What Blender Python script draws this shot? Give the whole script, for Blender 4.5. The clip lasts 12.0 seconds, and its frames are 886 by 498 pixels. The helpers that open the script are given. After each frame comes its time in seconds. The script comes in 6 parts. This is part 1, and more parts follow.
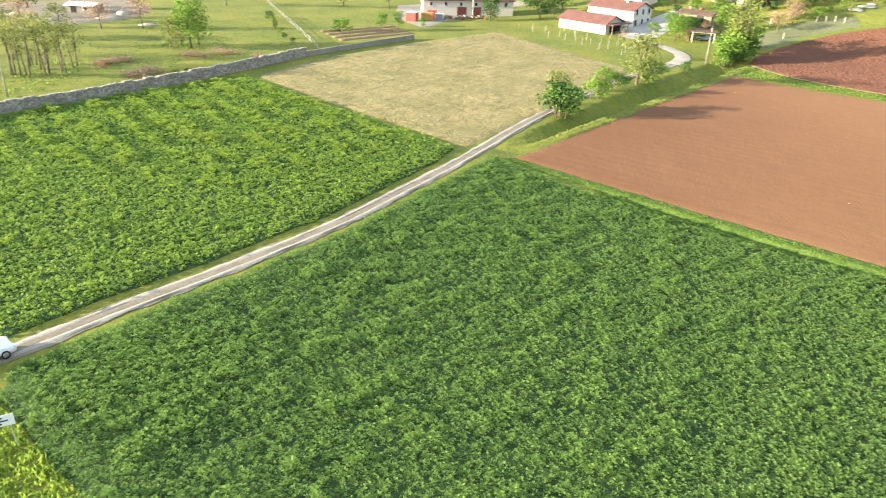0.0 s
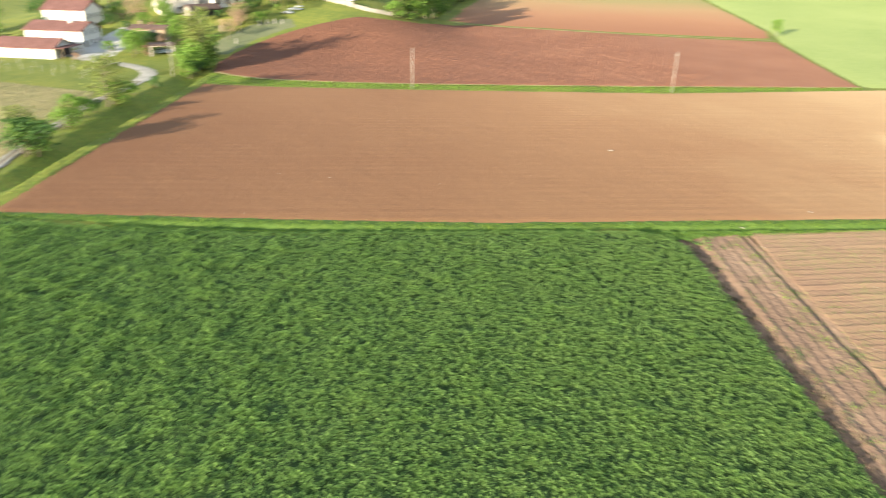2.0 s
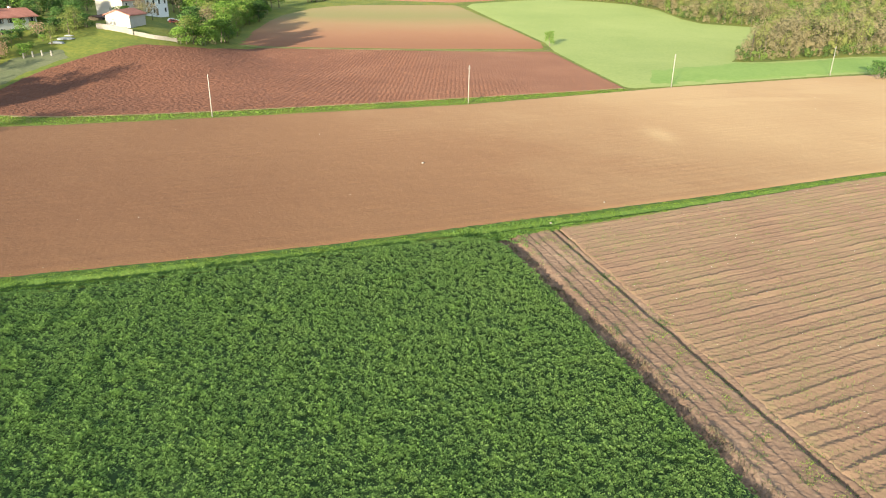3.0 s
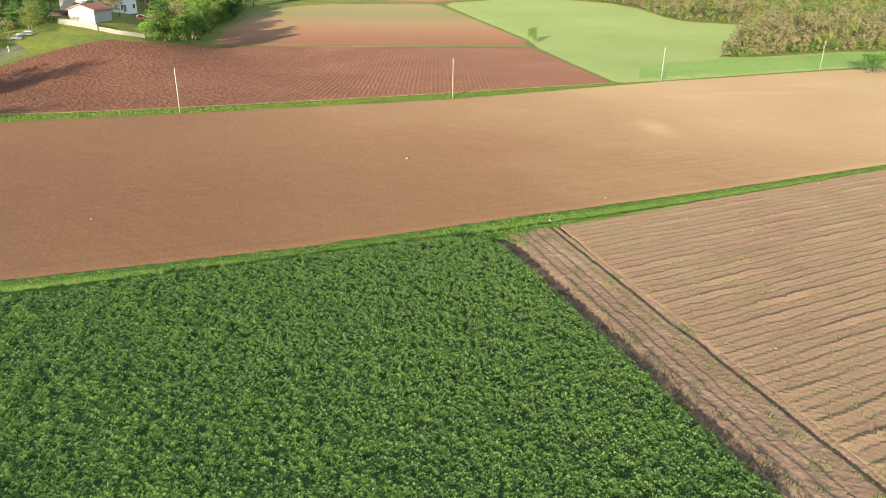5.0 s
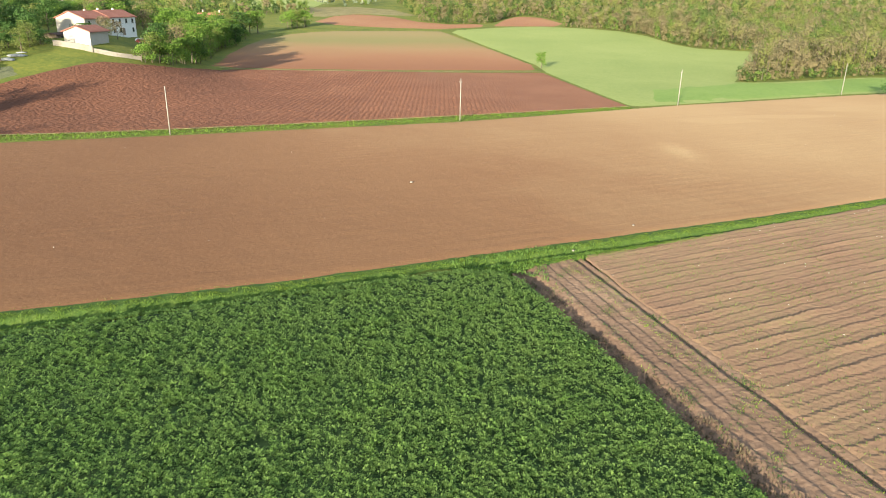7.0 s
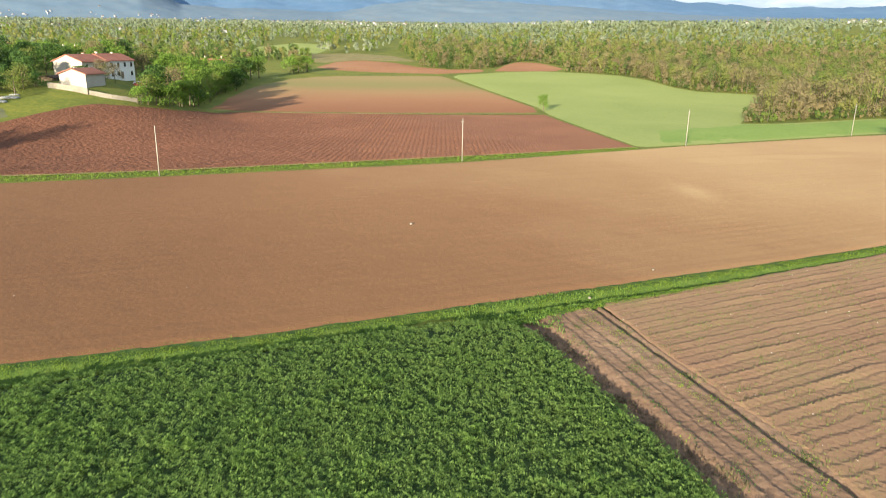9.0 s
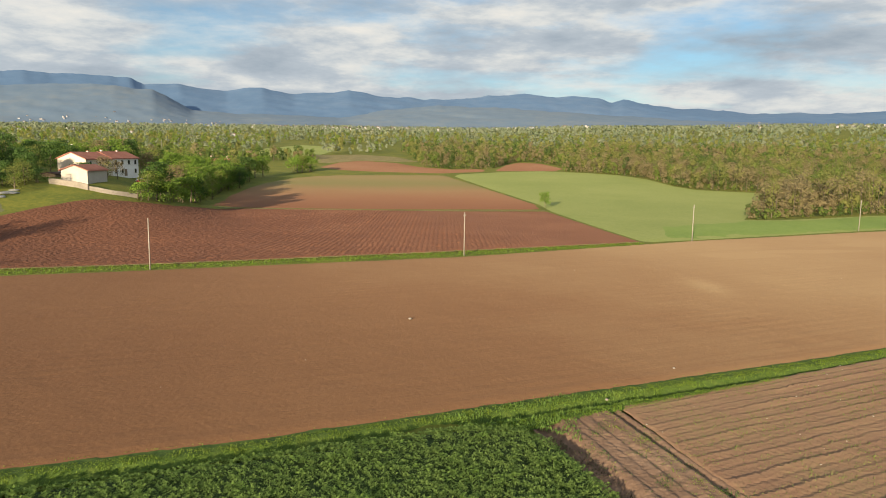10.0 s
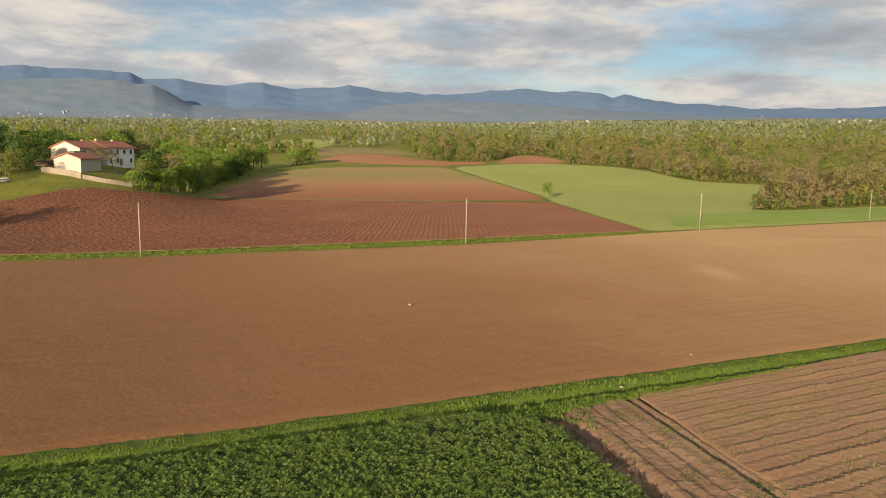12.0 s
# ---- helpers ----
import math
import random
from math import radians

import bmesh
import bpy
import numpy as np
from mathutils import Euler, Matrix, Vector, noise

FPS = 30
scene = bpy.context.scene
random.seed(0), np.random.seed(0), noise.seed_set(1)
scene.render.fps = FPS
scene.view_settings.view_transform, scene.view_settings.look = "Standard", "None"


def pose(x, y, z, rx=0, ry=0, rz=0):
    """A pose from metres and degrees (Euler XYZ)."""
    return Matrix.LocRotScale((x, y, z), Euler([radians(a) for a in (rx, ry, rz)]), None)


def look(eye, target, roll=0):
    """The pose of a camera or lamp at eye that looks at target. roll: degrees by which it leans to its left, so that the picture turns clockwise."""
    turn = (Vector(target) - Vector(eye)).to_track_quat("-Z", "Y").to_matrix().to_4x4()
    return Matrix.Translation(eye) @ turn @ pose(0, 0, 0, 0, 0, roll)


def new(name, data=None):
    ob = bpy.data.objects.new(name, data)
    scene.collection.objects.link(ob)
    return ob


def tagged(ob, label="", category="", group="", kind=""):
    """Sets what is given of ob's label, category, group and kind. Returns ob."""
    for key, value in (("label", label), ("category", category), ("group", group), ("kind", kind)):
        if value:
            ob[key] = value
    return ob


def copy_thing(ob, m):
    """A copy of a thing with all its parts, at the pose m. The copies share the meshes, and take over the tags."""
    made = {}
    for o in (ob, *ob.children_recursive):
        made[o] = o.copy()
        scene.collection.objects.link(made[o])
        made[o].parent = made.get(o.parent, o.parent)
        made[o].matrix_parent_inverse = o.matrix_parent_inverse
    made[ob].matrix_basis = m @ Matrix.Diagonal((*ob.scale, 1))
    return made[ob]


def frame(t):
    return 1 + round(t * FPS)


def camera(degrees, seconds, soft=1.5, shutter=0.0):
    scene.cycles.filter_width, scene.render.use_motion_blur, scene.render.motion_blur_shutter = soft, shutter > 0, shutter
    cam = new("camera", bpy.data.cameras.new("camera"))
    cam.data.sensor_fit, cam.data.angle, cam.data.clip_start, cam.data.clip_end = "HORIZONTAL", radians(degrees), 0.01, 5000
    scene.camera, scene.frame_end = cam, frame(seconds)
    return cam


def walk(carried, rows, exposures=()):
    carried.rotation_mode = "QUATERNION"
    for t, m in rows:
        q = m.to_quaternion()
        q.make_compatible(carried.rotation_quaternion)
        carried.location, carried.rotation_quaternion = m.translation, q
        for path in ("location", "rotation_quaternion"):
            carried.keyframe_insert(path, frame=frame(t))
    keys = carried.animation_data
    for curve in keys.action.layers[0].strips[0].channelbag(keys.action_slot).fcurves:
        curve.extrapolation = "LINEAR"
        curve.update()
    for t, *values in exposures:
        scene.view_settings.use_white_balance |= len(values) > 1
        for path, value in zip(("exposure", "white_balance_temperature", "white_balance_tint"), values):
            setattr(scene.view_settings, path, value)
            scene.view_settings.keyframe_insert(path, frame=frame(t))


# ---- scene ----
from mathutils import geometry

# ---- camera ----
cam = camera(65.7, 12.0, soft=1.0, shutter=0.35)
PATH = [
    (0, look((4.527, -10.66, 28.369), (2.777, -10.269, 27.484), 1.8)),
    (0.5, look((4.956, -10.639, 28.723), (3.255, -10.067, 27.84), 1.9)),
    (0.7, look((4.73, -10.771, 28.651), (3.072, -10.077, 27.772), 2.1)),
    (1, look((4.39, -10.969, 28.543), (2.824, -10.08, 27.673), 2.2)),
    (1.2, look((4.47, -10.95, 28.426), (2.947, -9.987, 27.559), 2.2)),
    (1.5, look((4.59, -10.922, 28.251), (3.121, -9.877, 27.384), 2.2)),
    (1.7, look((5.38, -11.154, 28.543), (4.056, -9.928, 27.678), 2.0)),
    (2, look((6.564, -11.501, 28.98), (5.497, -10.024, 28.157), 1.5)),
    (2.2, look((6.35, -12.183, 29.231), (5.463, -10.588, 28.413), 1.3)),
    (2.5, look((6.029, -13.206, 29.608), (5.345, -11.496, 28.828), 1.1)),
    (4.5, look((3.107, -8.244, 27.002), (2.553, -6.479, 26.244), 0.8)),
    (5, look((2.229, -6.419, 26.117), (1.672, -4.653, 25.36), 0.9)),
    (5.5, look((1.374, -4.379, 25.329), (0.814, -2.614, 24.573), 1.0)),
    (6, look((0.568, -2.267, 24.73), (0.006, -0.501, 23.977), 1.0)),
    (6.5, look((-0.2, -0.12, 23.974), (-0.77, 1.656, 23.252), 1.0)),
    (8.5, look((-2.218, 5.781, 21.327), (-2.81, 7.598, 20.737), 0.8)),
    (9, look((-2.808, 7.457, 21.203), (-3.404, 9.283, 20.647), 0.8)),
    (9.5, look((-3.573, 9.783, 20.482), (-4.189, 11.65, 20.113), 0.8)),
    (10, look((-4.206, 11.958, 19.519), (-4.829, 13.838, 19.244), 0.8)),
    (10.5, look((-4.746, 13.374, 18.76), (-5.372, 15.253, 18.483), 0.7)),
    (11, look((-5.113, 14.162, 18.202), (-5.738, 16.041, 17.92), 0.7)),
    (11.5, look((-5.343, 14.901, 17.829), (-5.968, 16.78, 17.548), 0.7)),
    (12, look((-5.463, 15.472, 17.512), (-6.087, 17.35, 17.224), 0.8)),
]
EXPOSURES = [(0, 2.66, 6050, 4), (1.5, 2.50, 5950, 2), (2.5, 2.15, 5850, 1), (6.5, 1.90, 5850, 1), (8.5, 1.84, 5900, 1), (9.5, 1.54, 6400, 6), (10.2, 1.14, 6900, 8), (12, 1.06, 7450, 13)]
walk(cam, PATH, EXPOSURES)

# ---- sky and sun ----
SUN_HEIGHT, SUN_TURN = 11.5, 183.0
sun = new("sun", bpy.data.lights.new("sun", "SUN"))
sun.data.energy, sun.data.angle, sun.data.color = 5.0, radians(0.6), (1.0, 0.80, 0.56)
sun_way = Vector((0.05, 1.0, -math.tan(radians(SUN_HEIGHT))))
sun.matrix_world = look((0, -200, 60), Vector((0, -200, 60)) + sun_way)


def nodes_of(tree):
    """Short calls to add and link nodes."""
    def add(kind, **values):
        n = tree.nodes.new(kind)
        for key, v in values.items():
            if key.startswith("in_"):
                n.inputs[int(key[3:])].default_value = v
            else:
                setattr(n, key, v)
        return n

    def link(a, b, out=0, into=0):
        tree.links.new(a.outputs[out], b.inputs[into])
    return add, link


def ramp_of(add, stops):
    r = add("ShaderNodeValToRGB")
    while len(r.color_ramp.elements) < len(stops):
        r.color_ramp.elements.new(0.5)
    for el, (p, c) in zip(r.color_ramp.elements, stops):
        el.position, el.color = p, (*c, 1)
    return r


world = bpy.data.worlds.new("sky")
scene.world = world
world.use_nodes = True
world.node_tree.nodes.clear()
add, link = nodes_of(world.node_tree)
sky = add("ShaderNodeTexSky", sky_type="NISHITA", sun_disc=False, sun_elevation=radians(SUN_HEIGHT), sun_rotation=radians(SUN_TURN), ozone_density=3.5, dust_density=0.3)
coord = add("ShaderNodeTexCoord")
parts_xyz = add("ShaderNodeSeparateXYZ")
link(coord, parts_xyz)
lift = add("ShaderNodeMath", operation="ADD", in_1=0.13)
link(parts_xyz, lift, 2)
lift2 = add("ShaderNodeMath", operation="MAXIMUM", in_1=0.05)
link(lift, lift2)
across = add("ShaderNodeMath", operation="DIVIDE")
link(parts_xyz, across, 0), link(lift2, across, 0, 1)
along = add("ShaderNodeMath", operation="DIVIDE")
link(parts_xyz, along, 1), link(lift2, along, 0, 1)
flat = add("ShaderNodeCombineXYZ")
link(across, flat), link(along, flat, 0, 1)
plane = add("ShaderNodeMapping", vector_type="TEXTURE")
plane.inputs[2].default_value = (0, 0, radians(18.4))
plane.inputs[3].default_value = (1.45, 0.9, 1)
link(flat, plane)
lumps = add("ShaderNodeMapping")
lumps.inputs[1].default_value, lumps.inputs[3].default_value = (0.7, 2.3, 0.4), (3.0, 3.0, 11.0)
link(coord, lumps)
cover = add("ShaderNodeTexNoise", in_2=1.0, in_3=8.0, in_4=0.58)
link(lumps, cover)
sheets = add("ShaderNodeTexNoise", in_2=0.9, in_3=6.0, in_4=0.56)
link(plane, sheets)
gather = add("ShaderNodeMix", in_0=0.4)
link(cover, gather, 0, 2), link(sheets, gather, 0, 3)
cover_ramp = ramp_of(add, [(0.36, (0, 0, 0)), (0.49, (1, 1, 1))])
link(gather, cover_ramp)
shade = add("ShaderNodeTexNoise", in_2=1.0, in_3=8.0, in_4=0.6)
shift = add("ShaderNodeMapping")
shift.inputs[1].default_value, shift.inputs[3].default_value = (3.1, 7.7, 0.1), (4.5, 4.5, 17.0)
link(coord, shift), link(shift, shade)
cloud = ramp_of(add, [(0.34, (0.40, 0.48, 0.58)), (0.48, (0.56, 0.63, 0.72)), (0.57, (0.82, 0.84, 0.86)), (0.68, (1.02, 0.98, 0.93))])
link(shade, cloud)
clear = add("ShaderNodeBackground", in_1=0.06)
link(sky, clear)
cloudy = add("ShaderNodeBackground", in_1=0.38)
link(cloud, cloudy)
both = add("ShaderNodeMixShader")
link(cover_ramp, both), link(clear, both, 0, 1), link(cloudy, both, 0, 2)
link(both, add("ShaderNodeOutputWorld"))

# ---- materials ----
def surface(name, colours, scale=0.05, fine=3.0, rough=0.95, bump=0.3, depth=0.05, rows=None, rows_depth=0.0, mix=0.5, leaf=0.0, island=0.0, spec=0.2, metal=0.0, local=False, matt=0.0, drift=None, dry=(), streak=0.0):
    """A matt natural surface: large stains and fine grain between the given colours, with relief. rows: (angle, spacing) of parallel lines."""
    m = bpy.data.materials.new(name)
    m.use_nodes = True
    m.node_tree.nodes.clear()
    add, link = nodes_of(m.node_tree)
    if local:
        pos = add("ShaderNodeTexCoord")
        out = 3
    else:
        pos = add("ShaderNodeNewGeometry")
        out = 0
    large = add("ShaderNodeTexNoise", in_2=scale, in_3=4.0, in_4=0.6)
    small = add("ShaderNodeTexNoise", in_2=fine, in_3=5.0, in_4=0.65)
    link(pos, large, out), link(pos, small, out)
    both = add("ShaderNodeMix", in_0=mix)
    link(large, both, 0, 2), link(small, both, 0, 3)
    value, value_out = both, 0
    if island:
        geo = add("ShaderNodeNewGeometry")
        vary = add("ShaderNodeMix", in_0=island)
        link(both, vary, 0, 2)
        tree_rand = add("ShaderNodeMapRange", in_3=0.25, in_4=0.75)
        link(geo, tree_rand, 8)
        link(tree_rand, vary, 0, 3)
        value = vary
    if drift:
        # colour that changes slowly along the field: start, direction and length of the change, and its share
        (sx, sy), (dx, dy), share = drift
        size = dx * dx + dy * dy
        along = add("ShaderNodeVectorMath", operation="DOT_PRODUCT")
        along.inputs[1].default_value = (dx / size, dy / size, 0)
        link(pos, along, out)
        moved = add("ShaderNodeMath", operation="SUBTRACT", use_clamp=True, in_1=(sx * dx + sy * dy) / size)
        link(along, moved, 1)
        span = add("ShaderNodeMapRange", in_3=0.22, in_4=0.78)
        link(moved, span)
        blend = add("ShaderNodeMix", in_0=share)
        link(value, blend, value_out, 2), link(span, blend, 0, 3)
        value = blend
    if streak:
        # uneven lines left by the harrow
        comb = add("ShaderNodeMapping", vector_type="TEXTURE")
        comb.inputs[2].default_value, comb.inputs[3].default_value = (0, 0, radians(rows[0])), (45, 0.8, 1)
        link(pos, comb, out)
        lines = add("ShaderNodeTexNoise", in_2=1.0, in_3=3.0, in_4=0.7)
        link(comb, lines)
        combed = add("ShaderNodeMix", in_0=streak)
        link(value, combed, value_out, 2), link(lines, combed, 0, 3)
        value, value_out = combed, 0
    for cx, cy, rx, ry, turned in dry:
        # an oval stretch of paler colour, fading towards its rim
        spot = add("ShaderNodeMapping", vector_type="TEXTURE")
        spot.inputs[1].default_value, spot.inputs[2].default_value, spot.inputs[3].default_value = (cx, cy, 0), (0, 0, radians(turned)), (rx, ry, 1000)
        link(pos, spot, out)
        ball = add("ShaderNodeTexGradient", gradient_type="QUADRATIC_SPHERE")
        link(spot, ball)
        more = add("ShaderNodeMath", operation="MULTIPLY_ADD", in_1=0.16)
        link(ball, more, 1), link(value, more, value_out, 2)
        value, value_out = more, 0
    n = len(colours)
    ramp = ramp_of(add, [(0.30 + 0.40 * i / max(1, n - 1), c) for i, c in enumerate(colours)])
    link(value, ramp, value_out)
    bsdf = add("ShaderNodeBsdfPrincipled")
    bsdf.inputs["Roughness"].default_value = rough
    bsdf.inputs["Specular IOR Level"].default_value = spec
    bsdf.inputs["Metallic"].default_value = metal
    bsdf.inputs["Diffuse Roughness"].default_value = matt
    link(ramp, bsdf)
    height = small
    if rows:
        angle, spacing = rows
        turn = add("ShaderNodeMapping")
        turn.inputs[2].default_value = (0, 0, -radians(angle))
        link(pos, turn, out)
        wave = add("ShaderNodeTexWave", bands_direction="Y", in_1=0.314 / spacing, in_2=2.2, in_3=3.0, in_4=0.35)
        link(turn, wave)
        height = add("ShaderNodeMix", in_0=rows_depth)
        link(small, height, 0, 2), link(wave, height, 1, 3)
    if bump:
        b = add("ShaderNodeBump", in_0=bump, in_1=depth)
        link(height, b, 0, b.inputs.find("Height"))
        link(b, bsdf, 0, bsdf.inputs.find("Normal"))
    shader = bsdf
    if leaf:
        thin = add("ShaderNodeBsdfTranslucent")
        link(ramp, thin)
        shader = add("ShaderNodeMixShader", in_0=leaf)
        link(bsdf, shader, 0, 1), link(thin, shader, 0, 2)
    link(shader, add("ShaderNodeOutputMaterial"))
    return m


M = {
    "grass": surface("meadow_grass", [(0.052, 0.084, 0.015), (0.122, 0.138, 0.022), (0.205, 0.190, 0.032)], 0.085, 0.9, bump=0.5, depth=0.2),
    "rough_grass": surface("rough_grass", [(0.070, 0.086, 0.038), (0.108, 0.118, 0.058), (0.155, 0.152, 0.085)], 0.12, 1.6, bump=0.5, depth=0.2),
    # ground darkened in its colour for shade under the crops and in the road ditch
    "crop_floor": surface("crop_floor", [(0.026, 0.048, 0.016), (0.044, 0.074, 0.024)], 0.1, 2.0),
    "crop_leaf": surface("crop_leaf", [(0.114, 0.202, 0.054), (0.154, 0.248, 0.067), (0.200, 0.292, 0.084)], 0.22, 0.9, rough=0.85, bump=0, leaf=0.5, island=0.12, spec=0.08, drift=((-48, -18), (48, 60), 0.4)),
    "clover_leaf": surface("clover_leaf", [(0.140, 0.232, 0.036), (0.190, 0.295, 0.050), (0.25, 0.345, 0.068)], 0.2, 0.8, rough=0.7, bump=0, leaf=0.5, island=0.2),
    "weed_leaf": surface("weed_leaf", [(0.165, 0.250, 0.034), (0.225, 0.318, 0.045), (0.29, 0.36, 0.060)], 0.2, 0.9, rough=0.7, bump=0, leaf=0.5, island=0.2),
    "rank_leaf": surface("rank_leaf", [(0.120, 0.215, 0.046), (0.165, 0.268, 0.060), (0.215, 0.312, 0.076)], 0.2, 0.9, rough=0.7, bump=0, leaf=0.5, island=0.2),
    "verge_ground": surface("verge_ground", [(0.036, 0.070, 0.014), (0.062, 0.105, 0.020), (0.095, 0.135, 0.028)], 0.4, 1.6, bump=0.5, depth=0.15),
    "verge_leaf": surface("verge_blades", [(0.095, 0.164, 0.021), (0.150, 0.224, 0.030), (0.215, 0.270, 0.042)], 0.35, 0.9, rough=0.7, bump=0, leaf=0.45, island=0.25),
    "sprout_leaf": surface("sprouts", [(0.120, 0.165, 0.040), (0.165, 0.205, 0.055), (0.21, 0.24, 0.075)], 0.12, 0.8, rough=0.7, bump=0, leaf=0.4, island=0.25),
    "dark_weed": surface("dark_weed", [(0.030, 0.065, 0.016), (0.055, 0.10, 0.025), (0.09, 0.14, 0.035)], 0.3, 1.2, rough=0.7, bump=0, leaf=0.2, island=0.4),
    "brown_weed": surface("brown_weed", [(0.075, 0.060, 0.035), (0.12, 0.098, 0.058), (0.17, 0.14, 0.085)], 0.3, 1.2, rough=0.8, bump=0, leaf=0.2, island=0.4),
    "wheat_dark": surface("dark_young_wheat", [(0.133, 0.208, 0.042), (0.184, 0.262, 0.058), (0.232, 0.296, 0.076)], 0.03, 0.9, bump=0.4, depth=0.15),
    "far_wall": surface("far_plaster", [(0.26, 0.27, 0.29), (0.33, 0.34, 0.36), (0.40, 0.41, 0.43)], 0.01, 0.1, bump=0),
    "far_roof": surface("far_tiles", [(0.12, 0.065, 0.05), (0.17, 0.09, 0.07)], 0.01, 0.1, bump=0),
    "wood_green": surface("woodland_green", [(0.125, 0.191, 0.043), (0.191, 0.262, 0.066), (0.265, 0.328, 0.097)], 0.03, 0.17, rough=0.8, bump=0, leaf=0.6, mix=0.6, spec=0.08),
    "wood_olive": surface("woodland_olive", [(0.198, 0.216, 0.067), (0.270, 0.282, 0.096), (0.348, 0.342, 0.130)], 0.03, 0.17, rough=0.8, bump=0, leaf=0.6, mix=0.6, spec=0.08),
    "wood_brown": surface("woodland_brown", [(0.218, 0.180, 0.096), (0.294, 0.250, 0.139), (0.366, 0.318, 0.185)], 0.03, 0.17, rough=0.8, bump=0, leaf=0.6, mix=0.6, spec=0.08),
    "wood_dark": surface("woodland_dark", [(0.068, 0.115, 0.035), (0.109, 0.166, 0.050), (0.164, 0.223, 0.072)], 0.03, 0.17, rough=0.8, bump=0, leaf=0.6, mix=0.6, spec=0.08),
    "grass_leaf": surface("grass_blades", [(0.095, 0.170, 0.020), (0.135, 0.220, 0.029), (0.18, 0.255, 0.042)], 0.12, 0.8, rough=0.7, bump=0, leaf=0.4, island=0.25),
    "straw": surface("dry_grass", [(0.105, 0.112, 0.042), (0.195, 0.165, 0.072), (0.29, 0.240, 0.122)], 0.13, 1.8, bump=0.8, depth=0.25),
    "straw_leaf": surface("dry_grass_blades", [(0.120, 0.145, 0.044), (0.230, 0.200, 0.086), (0.35, 0.300, 0.155)], 0.13, 0.9, rough=0.8, bump=0, leaf=0.3, island=0.5),
    # four paler ovals lie over the colour change along this field
    "soil": surface("harrowed_soil", [(0.122, 0.056, 0.027), (0.190, 0.102, 0.051), (0.305, 0.208, 0.112)], 0.022, 2.2, bump=0.5, depth=0.10, rows=(41.2, 0.62), rows_depth=0.06, streak=0.08, mix=0.25, matt=0.15, drift=((-80, 35), (105, 105), 0.68), dry=((10, 160, 14, 5, 25), (1.5, 122, 5, 12, 20), (38, 190, 12, 5, 30), (24, 172, 20, 4, 28))),
    "ploughed": surface("ploughed_soil", [(0.084, 0.036, 0.022), (0.134, 0.058, 0.034), (0.196, 0.094, 0.056)], 0.05, 2.2, bump=0.7, depth=0.22, mix=0.5, matt=0.15, drift=((-140, 100), (110, 90), 0.4)),
    "row_soil": surface("row_soil", [(0.138, 0.086, 0.050), (0.198, 0.128, 0.076), (0.272, 0.190, 0.120)], 0.06, 2.0, bump=0.6, depth=0.1, matt=0.15),
    "strip_soil": surface("strip_soil", [(0.112, 0.070, 0.048), (0.168, 0.108, 0.074), (0.235, 0.162, 0.114)], 0.12, 2.4, bump=0.6, depth=0.08, matt=0.15),
    "sprouting_soil": surface("sprouting_soil", [(0.146, 0.085, 0.055), (0.200, 0.122, 0.079), (0.208, 0.138, 0.083), (0.180, 0.152, 0.068)], 0.10, 2.6, bump=0.6, depth=0.1, matt=0.15),
    "far_soil": surface("far_soil", [(0.170, 0.078, 0.042), (0.220, 0.110, 0.060), (0.265, 0.155, 0.086)], 0.02, 0.8, bump=0.3, depth=0.1, matt=0.15),
    "upper_soil": surface("upper_soil", [(0.185, 0.084, 0.044), (0.220, 0.110, 0.058), (0.225, 0.140, 0.070), (0.165, 0.148, 0.058), (0.20, 0.155, 0.070)], 0.02, 0.5, bump=0.3, depth=0.1, matt=0.15, mix=0.35, drift=((-95, 226), (-62, 145), 0.8)),
    "tarp": surface("grey_tarpaulin", [(0.15, 0.16, 0.17), (0.23, 0.24, 0.25), (0.32, 0.33, 0.34)], 0.5, 3.0, rough=0.5, bump=0.3, depth=0.05),
    "meadow": surface("young_wheat", [(0.186, 0.232, 0.062), (0.236, 0.276, 0.082), (0.288, 0.314, 0.106)], 0.02, 0.9, bump=0.4, depth=0.15),
    "gravel": surface("gravel", [(0.18, 0.165, 0.14), (0.27, 0.25, 0.22), (0.37, 0.35, 0.315)], 0.25, 4.0, bump=0.5, depth=0.04),
    "dirt": surface("track_dirt", [(0.11, 0.092, 0.07), (0.17, 0.145, 0.112), (0.23, 0.20, 0.16)], 0.3, 3.0, bump=0.5, depth=0.05),
    "yard": surface("paved_yard", [(0.24, 0.235, 0.225), (0.31, 0.30, 0.29), (0.38, 0.37, 0.355)], 0.25, 4.0, bump=0.3, depth=0.02),
    "asphalt": surface("asphalt", [(0.04, 0.04, 0.042), (0.06, 0.06, 0.062), (0.085, 0.083, 0.08)], 0.3, 8.0, bump=0.2, depth=0.01),
    "paint": surface("road_paint", [(0.6, 0.6, 0.58), (0.75, 0.75, 0.73)], 1.0, 8.0, rough=0.7, bump=0.1, depth=0.01),
    "stone": surface("field_stone", [(0.13, 0.122, 0.105), (0.28, 0.262, 0.232), (0.46, 0.44, 0.405)], 0.9, 3.2, bump=0.9, depth=0.15, mix=0.65),
    "rubble": surface("rubble_stone", [(0.13, 0.118, 0.098), (0.25, 0.228, 0.192), (0.44, 0.41, 0.355)], 0.5, 3.2, bump=0.7, depth=0.08, island=0.45),
    "pale_stone": surface("pale_pebble", [(0.32, 0.29, 0.25), (0.46, 0.43, 0.38)], 0.8, 6.0, bump=0.2, depth=0.01),
    "concrete": surface("concrete", [(0.15, 0.135, 0.115), (0.215, 0.195, 0.168), (0.28, 0.255, 0.225)], 0.4, 4.0, bump=0.3, depth=0.02),
